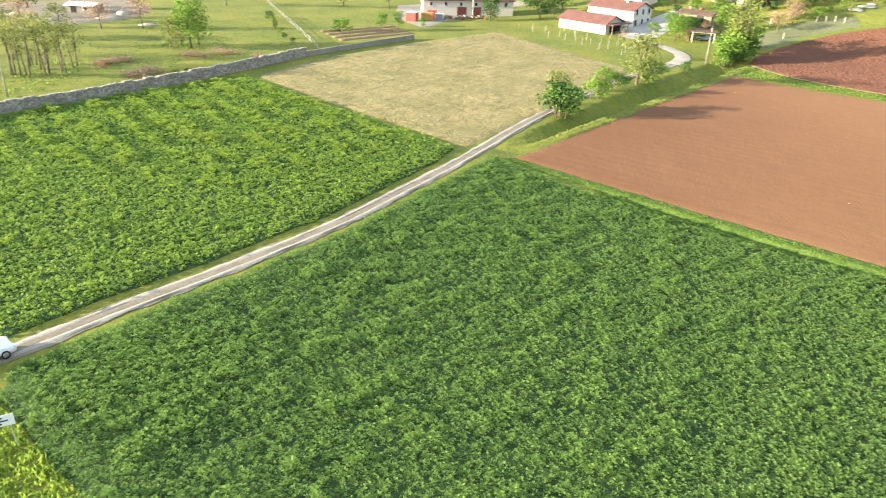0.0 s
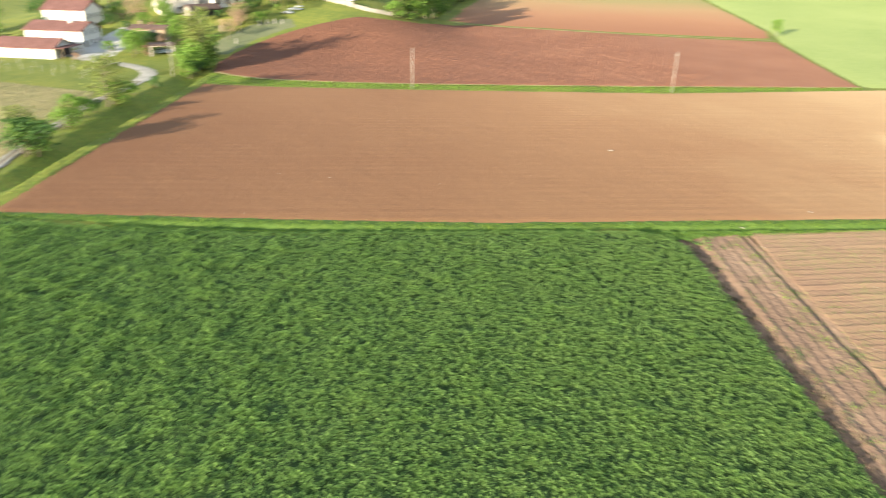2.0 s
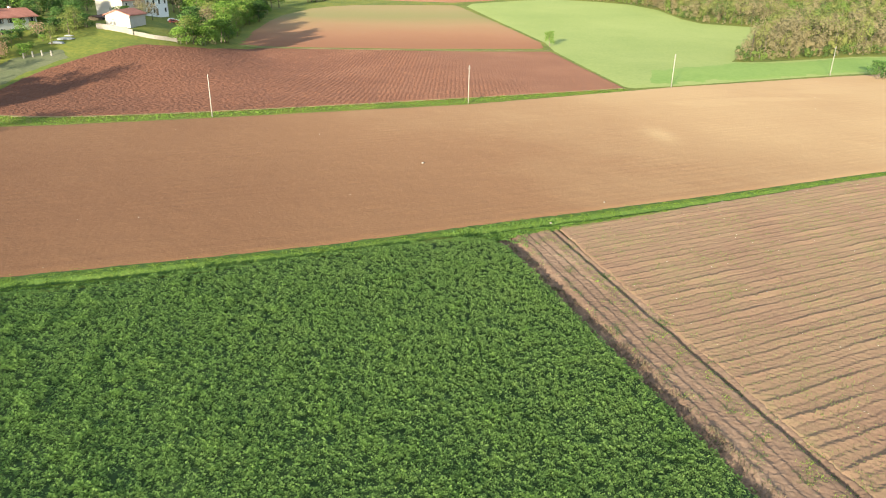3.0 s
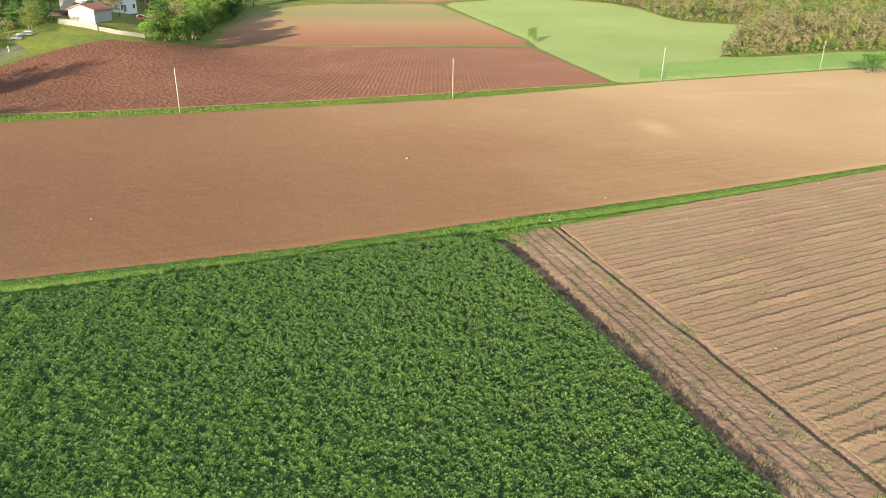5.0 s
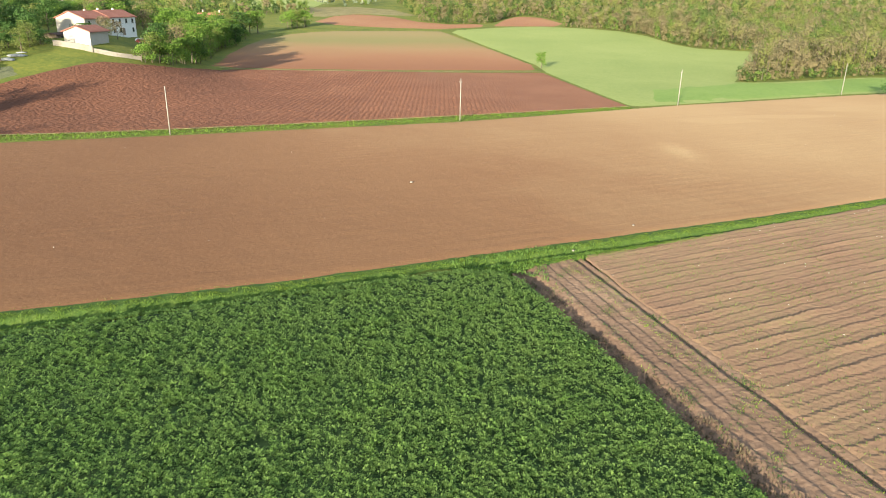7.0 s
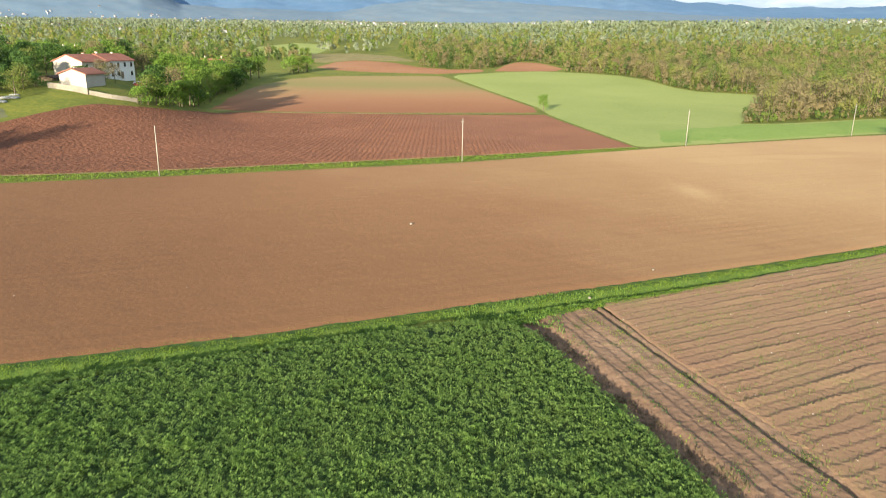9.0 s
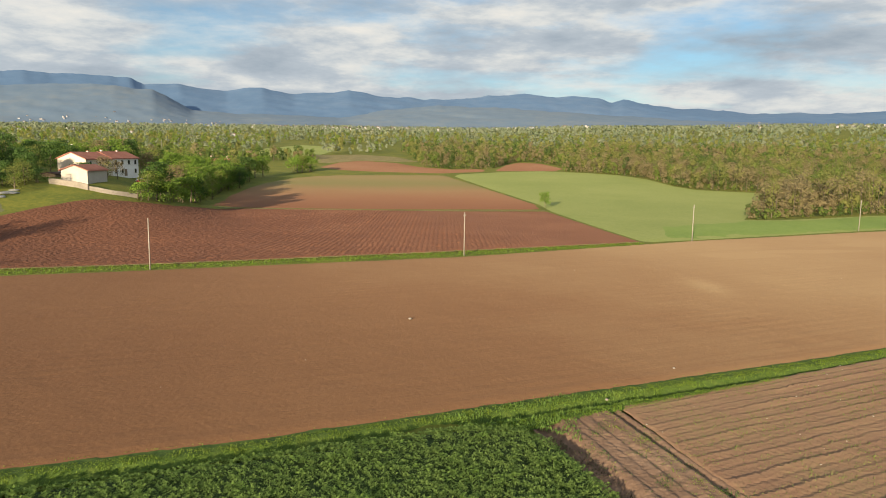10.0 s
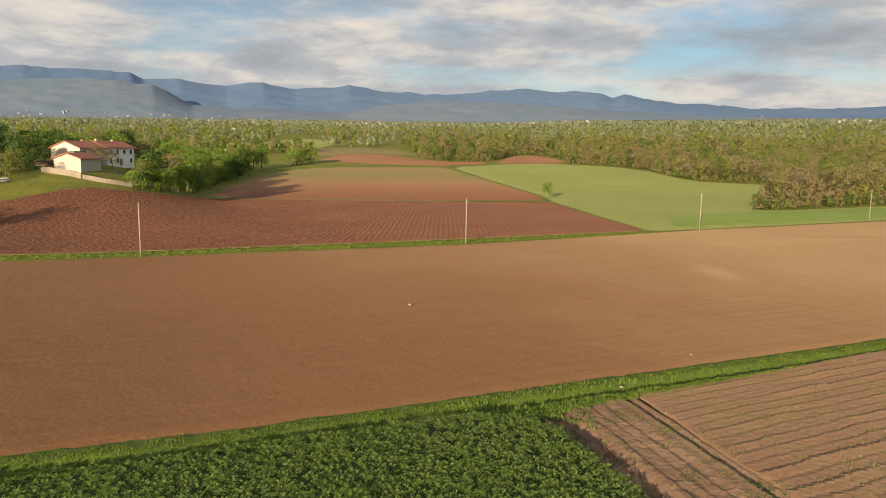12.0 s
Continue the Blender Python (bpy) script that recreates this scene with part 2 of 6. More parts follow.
    "pole": surface("grey_pole", [(0.16, 0.15, 0.135), (0.24, 0.225, 0.20), (0.32, 0.30, 0.27)], 0.8, 6.0, bump=0.2, depth=0.01),
    "plaster": surface("white_plaster", [(0.50, 0.47, 0.43), (0.58, 0.56, 0.52), (0.64, 0.62, 0.59)], 0.25, 3.0, rough=0.85, bump=0.2, depth=0.01),
    "grey_plaster": surface("grey_plaster", [(0.34, 0.315, 0.28), (0.42, 0.395, 0.36), (0.48, 0.455, 0.42)], 0.35, 3.0, rough=0.85, bump=0.2, depth=0.01),
    "whitewash": surface("whitewash", [(0.66, 0.66, 0.65), (0.76, 0.76, 0.75), (0.82, 0.82, 0.81)], 0.25, 3.0, rough=0.85, bump=0.2, depth=0.01),
    "beige": surface("beige_plaster", [(0.44, 0.39, 0.34), (0.52, 0.47, 0.41), (0.58, 0.53, 0.47)], 0.25, 3.0, rough=0.85, bump=0.2, depth=0.01),
    "tiles": surface("roof_tiles", [(0.22, 0.095, 0.072), (0.31, 0.135, 0.10), (0.42, 0.195, 0.15)], 0.5, 5.0, bump=0.7, depth=0.06),
    "old_tiles": surface("brown_roof_tiles", [(0.060, 0.040, 0.036), (0.090, 0.058, 0.050), (0.13, 0.085, 0.073)], 0.5, 5.0, bump=0.7, depth=0.06),
    "maroon_tiles": surface("maroon_roof_tiles", [(0.085, 0.042, 0.038), (0.125, 0.062, 0.055), (0.17, 0.09, 0.08)], 0.5, 5.0, bump=0.7, depth=0.06),
    "maroon_paint": surface("maroon_paint", [(0.10, 0.030, 0.028), (0.14, 0.042, 0.038)], 0.6, 5.0, rough=0.6, bump=0.1, depth=0.01),
    "bark": surface("bark", [(0.07, 0.055, 0.042), (0.13, 0.105, 0.08), (0.20, 0.17, 0.135)], 0.8, 8.0, bump=0.6, depth=0.03),
    "wood": surface("weathered_wood", [(0.13, 0.10, 0.07), (0.22, 0.17, 0.12), (0.30, 0.24, 0.18)], 0.8, 9.0, bump=0.4, depth=0.01),
    # near-black: the shade inside openings painted on closed panels, and sign lettering
    "dark": surface("dark_opening", [(0.015, 0.015, 0.017), (0.03, 0.03, 0.032)], 1.0, 4.0, rough=0.4, bump=0),
    "steel": surface("galvanised_steel", [(0.35, 0.35, 0.35), (0.5, 0.5, 0.5)], 1.0, 6.0, rough=0.45, bump=0, metal=0.7),
    "red_paint": surface("red_paint", [(0.26, 0.06, 0.048), (0.36, 0.085, 0.068)], 0.6, 5.0, rough=0.55, bump=0.1, depth=0.01),
    "orange_paint": surface("orange_paint", [(0.36, 0.18, 0.06), (0.46, 0.25, 0.09)], 0.6, 5.0, rough=0.55, bump=0.1, depth=0.01),
    "white_paint": surface("white_paint", [(0.70, 0.70, 0.70), (0.80, 0.80, 0.80)], 0.6, 5.0, rough=0.35, bump=0, spec=0.5),
    "blue_paint": surface("blue_grey_paint", [(0.16, 0.20, 0.26), (0.22, 0.27, 0.34)], 0.6, 5.0, rough=0.35, bump=0, spec=0.5),
    "rubber": surface("rubber", [(0.018, 0.018, 0.018), (0.035, 0.035, 0.035)], 1.0, 6.0, rough=0.8, bump=0),
    "glass": surface("window_glass", [(0.02, 0.025, 0.03), (0.035, 0.04, 0.048)], 1.0, 2.0, rough=0.08, bump=0, spec=0.6),
    "green_leaf": surface("spring_leaves", [(0.075, 0.145, 0.020), (0.13, 0.22, 0.032), (0.21, 0.29, 0.055)], 0.15, 1.2, rough=0.6, bump=0, leaf=0.35, island=0.3),
    "dark_leaf": surface("dark_leaves", [(0.030, 0.070, 0.016), (0.055, 0.11, 0.024), (0.09, 0.155, 0.034)], 0.15, 1.2, rough=0.6, bump=0, leaf=0.25, island=0.3),
    "olive_leaf": surface("olive_leaves", [(0.105, 0.140, 0.030), (0.155, 0.185, 0.045), (0.21, 0.225, 0.07)], 0.15, 1.2, rough=0.6, bump=0, leaf=0.35, island=0.3),
    "brown_leaf": surface("budding_twigs", [(0.115, 0.098, 0.050), (0.165, 0.138, 0.075), (0.215, 0.18, 0.10)], 0.15, 1.2, rough=0.7, bump=0, leaf=0.3, island=0.3),
    "pink_leaf": surface("pinkish_twigs", [(0.22, 0.13, 0.08), (0.32, 0.21, 0.14), (0.40, 0.28, 0.20)], 0.15, 1.2, rough=0.7, bump=0, leaf=0.3, island=0.3),
    # the haze of distance is put into this pale grey-green leaf colour
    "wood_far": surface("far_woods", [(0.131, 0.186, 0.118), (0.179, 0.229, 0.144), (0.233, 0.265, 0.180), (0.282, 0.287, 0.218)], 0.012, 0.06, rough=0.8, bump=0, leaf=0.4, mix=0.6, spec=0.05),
    "hill_far": surface("far_hills", [(0.045, 0.075, 0.030), (0.075, 0.10, 0.042), (0.11, 0.125, 0.06)], 0.006, 0.03, bump=0.6, depth=6.0),
    # both mountain colours have the blue of aerial haze mixed in
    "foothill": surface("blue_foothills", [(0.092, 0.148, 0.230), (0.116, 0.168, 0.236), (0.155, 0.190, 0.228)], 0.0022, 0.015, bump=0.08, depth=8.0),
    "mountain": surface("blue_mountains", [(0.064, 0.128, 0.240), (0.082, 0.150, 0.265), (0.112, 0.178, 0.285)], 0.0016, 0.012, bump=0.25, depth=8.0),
}

# ---- helpers for meshes ----
def step01(x):
    x = np.clip(x, 0.0, 1.0)
    return x * x * (3 - 2 * x)


def hollow(x, y):
    """The ditch and the two low grass ribs between the farm track and the bare field."""
    q, s = 0.806 * (x + 75.8) + 0.593 * (y - 16.4), -0.593 * (x + 75.8) + 0.806 * (y - 16.4)
    top = -5.2 - 0.075 * np.clip(s, 0, 54)
    deep = 0.37 * (-3.0 - top)
    down = np.clip((q - top) / (-3.0 - top), 0, 1)
    up = np.clip((q + 3.0) / 1.1, 0, 1)
    rib = 0.34 * np.exp(-((q + 1.8) / 0.42) ** 2) + 0.34 * np.exp(-((q + 0.5) / 0.40) ** 2)
    return (rib - deep * down * (1 - step01(up))) * step01((s - 3) / 12) * (1 - step01((s - 80) / 12))


def terrain(x, y):
    """Height of the ground: level fields, a rise under the hamlet, and a long climb to the foot of the mountains."""
    x, y = np.asarray(x, float), np.asarray(y, float)
    u, v = -0.643 * x + 0.766 * y, 0.766 * x + 0.643 * y
    d = -0.315 * (x + 5.5) + 0.949 * (y - 15.5)
    far = 0.055 * 40.0 * np.logaddexp(0, (d - 270) / 40.0) - 0.012 * 60.0 * np.logaddexp(0, (d - 800) / 60.0)
    hill = 11 * step01((u - 158) / 82) * (1 - step01((v + 20) / 44)) * step01((v + 150) / 80)
    e = x * 0.949 + y * 0.315
    ridge = 34 * step01((e - 150) / 700) * step01((d - 900) / 600) * (0.75 + 0.25 * np.sin(e * 0.0045 + 1.0))
    return far + hill * (1 - step01((d - 300) / 150)) + ridge + hollow(x, y)


def ground_z(x, y):
    return float(terrain(x, y))


def mesh_from(name, verts, faces, material, smooth=True, normals=None):
    """A mesh of arrays: verts N x 3, faces M x 3 or M x 4. normals: the direction of each vertex, for soft crowns."""
    verts, faces = np.asarray(verts, np.float32), np.asarray(faces, np.int32)
    me = bpy.data.meshes.new(name)
    n, k = faces.shape
    me.vertices.add(len(verts))
    me.vertices.foreach_set("co", verts.ravel())
    me.loops.add(n * k)
    me.loops.foreach_set("vertex_index", faces.ravel())
    me.polygons.add(n)
    me.polygons.foreach_set("loop_start", np.arange(0, n * k, k, dtype=np.int32))
    me.polygons.foreach_set("use_smooth", np.full(n, smooth))
    me.update(calc_edges=True)
    if normals is not None:
        me.normals_split_custom_set_from_vertices(normals.tolist())
    me.materials.append(material)
    return me


def inside(poly, x, y):
    """Which of the points lie in the polygon."""
    hit = np.zeros(len(x), bool)
    for (ax, ay), (bx, by) in zip(poly, poly[1:] + poly[:1]):
        if ay != by:
            hit ^= ((ay > y) != (by > y)) & (x < (bx - ax) * (y - ay) / (by - ay) + ax)
    return hit


def edge_distance(poly, x, y):
    best = np.full(len(x), 1e9)
    for (ax, ay), (bx, by) in zip(poly, poly[1:] + poly[:1]):
        dx, dy = bx - ax, by - ay
        t = np.clip(((x - ax) * dx + (y - ay) * dy) / (dx * dx + dy * dy + 1e-9), 0, 1)
        best = np.minimum(best, np.hypot(x - ax - t * dx, y - ay - t * dy))
    return best


def ragged(poly, pitch=1.0, wobble=0.25, seed=0):
    """The polygon's outline in short steps, slightly uneven."""
    out = []
    for (ax, ay), (bx, by) in zip(poly, poly[1:] + poly[:1]):
        n = max(1, int(math.hypot(bx - ax, by - ay) / pitch))
        for i in range(n):
            t = i / n
            x, y = ax + (bx - ax) * t, ay + (by - ay) * t
            w = noise.noise_vector(Vector((x * 0.35, y * 0.35, seed))) * wobble + noise.noise_vector(Vector((x * 1.3, y * 1.3, seed + 5))) * wobble * 0.6
            out.append((x + w.x, y + w.y))
    return out


def patch(name, poly, material, pitch=2.0, lift=0.05, relief=None, edge=1.0, wobble=0.25, sink=0.0, label="", category="field", smooth=True, grain=None):
    """A field that lies on the ground: a fine net within its uneven outline. relief(x, y, distance from the edge) adds height. grain: (angle, pitch across it) of a net that follows the rows."""
    rim = ragged(poly, edge, wobble)
    xs, ys = [p[0] for p in rim], [p[1] for p in rim]
    rs = np.random.RandomState(len(name))
    if grain:
        ca, sa = math.cos(radians(grain[0])), math.sin(radians(grain[0]))
        us, ws = [x * ca + y * sa for x, y in rim], [y * ca - x * sa for x, y in rim]
        gu, gw = np.meshgrid(np.arange(min(us), max(us), pitch), np.arange(min(ws), max(ws), grain[1]))
        gu[1::2] += 0.5 * pitch
        gu = gu.ravel() + rs.uniform(-0.15, 0.15, gu.size) * pitch
        gw = gw.ravel() + rs.uniform(-0.1, 0.1, gw.size) * grain[1]
        gx, gy = gu * ca - gw * sa, gu * sa + gw * ca
        near_rim = 0.8 * grain[1]
    else:
        gx, gy = np.meshgrid(np.arange(min(xs), max(xs), pitch), np.arange(min(ys), max(ys), pitch))
        gx, gy = gx.ravel() + rs.uniform(-0.2, 0.2, gx.size) * pitch, gy.ravel() + rs.uniform(-0.2, 0.2, gy.size) * pitch
        near_rim = max(0.6 * pitch, wobble)
    keep = inside(rim, gx, gy)
    gx, gy = gx[keep], gy[keep]
    keep = edge_distance(rim, gx, gy) > near_rim
    pts = [Vector(p) for p in rim] + [Vector(p) for p in zip(gx[keep], gy[keep])]
    n = len(rim)
    vs, _, fs, *_ = geometry.delaunay_2d_cdt(pts, [(i, (i + 1) % n) for i in range(n)], [], 1, 1e-4)
    x, y = np.array([p.x for p in vs]), np.array([p.y for p in vs])
    d = edge_distance(rim, x, y)
    z = terrain(x, y) + lift
    if relief:
        z = z + relief(x, y, d)
    z = np.where(d < 0.02, terrain(x, y) - sink, z)
    ob = new(name, mesh_from(name, np.stack([x, y, z], 1), [tuple(f) for f in fs if len(f) == 3], material, smooth))
    return tagged(ob, label, category, kind="structure")


def leaves(rs, centre, length, width, up=0.5, material=None, name="leaves", bend=0.0):
    """Diamond-shaped leaves at the given places, turned all ways, leaning up by the given share."""
    n = len(centre)
    a = rs.uniform(0, 2 * math.pi, n)
    el = np.arcsin(np.clip(rs.normal(up, 0.35, n), -0.6, 0.98))
    way = np.stack([np.cos(a) * np.cos(el), np.sin(a) * np.cos(el), np.sin(el)], 1)
    side = np.stack([-np.sin(a), np.cos(a), rs.uniform(-0.5, 0.5, n)], 1)
    ln = (length * rs.uniform(0.6, 1.35, n))[:, None]
    wd = (width * rs.uniform(0.6, 1.35, n))[:, None]
    c = np.asarray(centre)
    v = np.stack([c - way * ln * 0.5, c + side * wd * 0.5 - [[0, 0, 0]], c + way * ln * 0.5, c - side * wd * 0.5], 1).reshape(-1, 3)
    f = np.arange(4 * n).reshape(-1, 4)
    return v, f


def facing_leaves(rs, centre, normal, length, width, loose=0.6):
    """Leaf clumps that lie roughly across the given outward directions."""
    n = len(centre)
    out = np.asarray(normal) + rs.normal(0, loose, (n, 3)) + [0, 0, 0.15]
    out /= np.linalg.norm(out, axis=1)[:, None] + 1e-6
    a = np.cross(out, rs.normal(0, 1, (n, 3)))
    a /= np.linalg.norm(a, axis=1)[:, None] + 1e-6
    b = np.cross(out, a)
    ln, wd = (length * rs.uniform(0.6, 1.4, n))[:, None] / 2, (width * rs.uniform(0.6, 1.4, n))[:, None] / 2
    c = np.asarray(centre)
    v = np.stack([c - a * ln - b * wd * 0.7, c + a * ln - b * wd * 0.7, c + b * wd * 1.3], 1).reshape(-1, 3)
    return v, np.arange(3 * n).reshape(-1, 3)


def scatter(rs, poly, per_m2):
    xs, ys = [p[0] for p in poly], [p[1] for p in poly]
    n = int((max(xs) - min(xs)) * (max(ys) - min(ys)) * per_m2)
    x, y = rs.uniform(min(xs), max(xs), n), rs.uniform(min(ys), max(ys), n)
    keep = inside(poly, x, y)
    return x[keep], y[keep]


def wave_noise(x, y, size, seed=0.0):
    """A smooth uneven field of about -1 to 1, from crossed waves."""
    r = np.random.RandomState(int(seed * 10) + 7)
    out = np.zeros_like(x)
    for k in range(9):
        a, f, p = r.uniform(0, 6.28), r.uniform(0.6, 1.8) * 6.28 / size, r.uniform(0, 6.28)
        out += np.sin((x * np.cos(a) + y * np.sin(a)) * f + p + 0.8 * np.sin((x * np.sin(a) - y * np.cos(a)) * f * 0.7 + p))
    return out / 3.6


# ---- ground ----
def ground():
    """One sheet from behind the camera to the mountains, finer where the land is near."""
    near = np.arange(-320, 321, 5.0)
    far = 320 * 1.09 ** np.arange(1, 33)
    axis = np.concatenate([-far[::-1], near, far])
    x, y = np.meshgrid(axis - 60, axis + 150)
    n = len(axis)
    z = terrain(x, y)
    q, s = 0.806 * (x + 75.8) + 0.593 * (y - 16.4), -0.593 * (x + 75.8) + 0.806 * (y - 16.4)
    z = z - np.where((q > -9.6) & (q < 0.5) & (s > 3) & (s < 92), 2.6, 0)
    fx, fy = x.ravel(), y.ravel()
    fine = np.zeros(fx.size, bool)
    for poly in (CROP_NEAR, STRIP, ROWS, VERGE):
        fine |= inside(poly, fx, fy)
    w = (fx + 7.8) * 0.821 + (fy - 64.4) * 0.571
    z = z - np.where(fine & (fx > -66) & (fy > 20) & ((np.abs(w + 3) < 7) | (from_soil(fx, fy) < 6)), 0.7, 0).reshape(z.shape)
    i = (np.arange(n - 1)[:, None] * n + np.arange(n - 1)).ravel()
    faces = np.stack([i, i + 1, i + n + 1, i + n], 1)
    ob = new("ground", mesh_from("ground", np.stack([x.ravel(), y.ravel(), z.ravel()], 1), faces, M["grass"]))
    tagged(ob, "green grassland rolling away to wooded hills", "ground", kind="structure")


BROWN = [(-75.8, 16.4), (-50.6, 34.6), (-31.7, 48.9), (-13.2, 65.1), (9.0, 84.5), (32.8, 106.5), (130, 194), (170, 260), (112, 276), (46, 222), (1.0, 181.0), (-41.1, 136.3), (-84.3, 101.3), (-107, 84.0), (-119.8, 76.2), (-97, 45)]
DARK = [(-129.4, 85.3), (-112.5, 89.2), (-84, 109.0), (-43.9, 143.0), (-10, 173.2), (-43.5, 241.5), (-68, 229.6), (-90.1, 220.8), (-124.4, 208.7), (-141.0, 203.0), (-140.7, 188.0), (-136.9, 171.2), (-137.7, 164.0), (-138.7, 158.7), (-140.6, 154.6), (-143.7, 149.2), (-145.3, 142), (-146.8, 135.5), (-147.8, 128.5), (-148, 121), (-147.2, 113), (-144.2, 103), (-139, 94)]
UPPER = [(-148.3, 200.8), (-146.0, 208.6), (-127.8, 213.6), (-92.8, 226.6), (-47.5, 248.6), (-52.8, 267.0), (-71.2, 299.8), (-93.6, 336.3), (-121.5, 378.7), (-130.7, 391.5), (-155.9, 380.3), (-183.9, 365.2), (-192.0, 354.1), (-197.0, 338.5), (-194.9, 308.3), (-187.7, 283.5), (-171.5, 244.4), (-157.7, 217.2)]
FAR_SOIL = [(-222.4, 413.1), (-231.8, 459.3), (-226.3, 485.1), (-194.6, 474.2), (-164.7, 445.9), (-140.1, 436.6), (-121.3, 450.8), (-116.5, 429.1), (-136.2, 404.6), (-166.0, 398.6), (-184.4, 397.9), (-200.4, 399.5)]
FAR_STUBBLE = [(-290, 525), (-262, 556), (-221.4, 541), (-180.9, 491.5), (-199.4, 487.8), (-227, 487), (-233.5, 462), (-238, 440)]
CLEARING = [(-318, 480), (-384, 596), (-395, 690), (-330, 662), (-285, 528)]
SAND = [(-111.7, 437.5), (-117.0, 492.1), (-115.1, 524.8), (-97.4, 520.7), (-74.5, 478.8), (-76.3, 456.5)]
MEADOW = [(-9.4, 174.0), (1, 183), (46, 225), (100, 270), (86, 290), (62.2, 279.1), (29.3, 248.5), (17.6, 242.7), (22.2, 271.2), (31.6, 313.0), (37.6, 364.3), (22.1, 365.9), (7.2, 367.7), (-3.1, 382.7), (-18.1, 420.9), (-35.2, 442.8), (-56.3, 450.9), (-84.5, 451.0), (-102.9, 434.7), (-113.2, 420.0), (-124.4, 404.0), (-122.7, 388.6), (-95.2, 343.5), (-69.7, 301.0), (-51.3, 268.0), (-42.6, 243.5)]
CROP_NEAR = [(-76.5, 13.6), (-62, 21.5), (-48.0, 30.8), (-34.3, 42.6), (-17.4, 56.8), (-13.5, 58.0), (-10.8, 56.5), (-4.4, 47.6), (4.8, 35.2), (10.5, 27.2), (20, 14.5), (2, -1.5), (-24.5, -22.5), (-34.5, -30.0), (-37.6, -30.5), (-43, -24.2), (-49, -16.2), (-57, -6.2), (-72, 8.6)]
CROP_FAR = [(-81.0, 9.5), (-75.8, 6.2), (-60.6, -8.5), (-52.5, -18.5), (-46.5, -26.8), (-41.8, -32.5), (-60, -60), (-95, -64), (-104, -51), (-120, -30), (-127, -19.5), (-110, -9)]
STRAW = [(-127.5, -17.6), (-110, -7.6), (-81.2, 11.2), (-88, 18.2), (-97, 27.5), (-108, 39.0), (-120, 51.5), (-128, 57), (-150, 50), (-176, 43), (-160, 17), (-143, -4)]
ROWS = [(-7.2, 65.4), (10, 82.0), (32.2, 103.7), (75, 143), (110, 110), (60, 40), (28.3, 14), (16.3, 31.0), (3.7, 48.9)]
STRIP = [(-12.9, 58.9), (-10.6, 62.0), (-7.2, 65.0), (3.9, 49.0), (16.5, 31.0), (28.4, 13.8), (20.4, 12.6), (8.3, 29.4), (1.2, 39.4), (-5.9, 48.0), (-11.0, 55.6)]
VERGE = [(-76.5, 14.6), (-62, 22.4), (-48.2, 31.6), (-34.7, 43.2), (-17.8, 57.2), (-13.0, 58.2), (-11.0, 60.6), (-7.0, 64.6), (10.5, 81.7), (32.5, 103.7), (75.5, 143.3), (80, 148.3), (33.2, 107.1), (9.0, 85.0), (-13.2, 65.6), (-31.7, 49.4), (-50.6, 35.1), (-75.8, 16.9)]
FURROW = Vector((-7.8, 64.4))
ROW_WAY = 43.6


def clods(x, y, d):
    """Turned earth: rough clods to the west, long straight slices in the middle, worked smooth to the east."""
    v = 0.766 * x + 0.643 * y
    s = 0.949 * x + 0.315 * y + 0.006 * np.minimum(v - 45, 0) ** 2 + 0.10 * wave_noise(x, y, 9.0, 2)
    lined = 0.15 * step01((v - 2) / 30) * (1 - 0.9 * step01((v - 62) / 26)) * np.clip(0.9 + 0.35 * wave_noise(x, y, 7.0, 29), 0.3, 1.3) + 0.008 * (1 - step01((v - 10) / 30))
    rough = 0.024 + 0.048 * (1 - step01((v + 5) / 50))
    lump = wave_noise(x, y, 3.0, 2) * 0.2 * rough + np.random.RandomState(4).uniform(-1, 1, len(x)) * rough
    return np.minimum(d, 1.0) * (lined * np.abs(np.sin(s * math.pi / 1.05)) ** 0.6 + lump + 0.16)


def tussocks(x, y, d):
    """Matted dry grass: low swathes with uneven tufts."""
    s = -0.55 * x + 0.83 * y + 0.8 * wave_noise(x, y, 12.0, 44)
    return np.minimum(d, 1.0) * (0.10 + 0.07 * wave_noise(x, y, 3.0, 42) + 0.02 * np.sin(s * 6.283 / 3.2) * (1 + wave_noise(x, y, 20.0, 43)) + np.random.RandomState(9).uniform(-0.07, 0.07, len(x)))


def low_waves(x, y, d):
    return np.minimum(d, 1.0) * (0.03 + 0.012 * wave_noise(x, y, 9.0, 3))


def crumbs(x, y, d):
    """Fine tilth: small lumps in shallow drill lines along the field."""
    a = radians(41.0)
    s = -x * math.sin(a) + y * math.cos(a)
    rs = np.random.RandomState(3)
    return np.minimum(d, 1.0) * (0.05 + 0.010 * wave_noise(x, y, 9.0, 3) + 0.011 * np.sin(s * 6.283 / 1.9) * (1 + wave_noise(x, y, 30.0, 27)) + rs.uniform(-0.016, 0.016, len(x)))


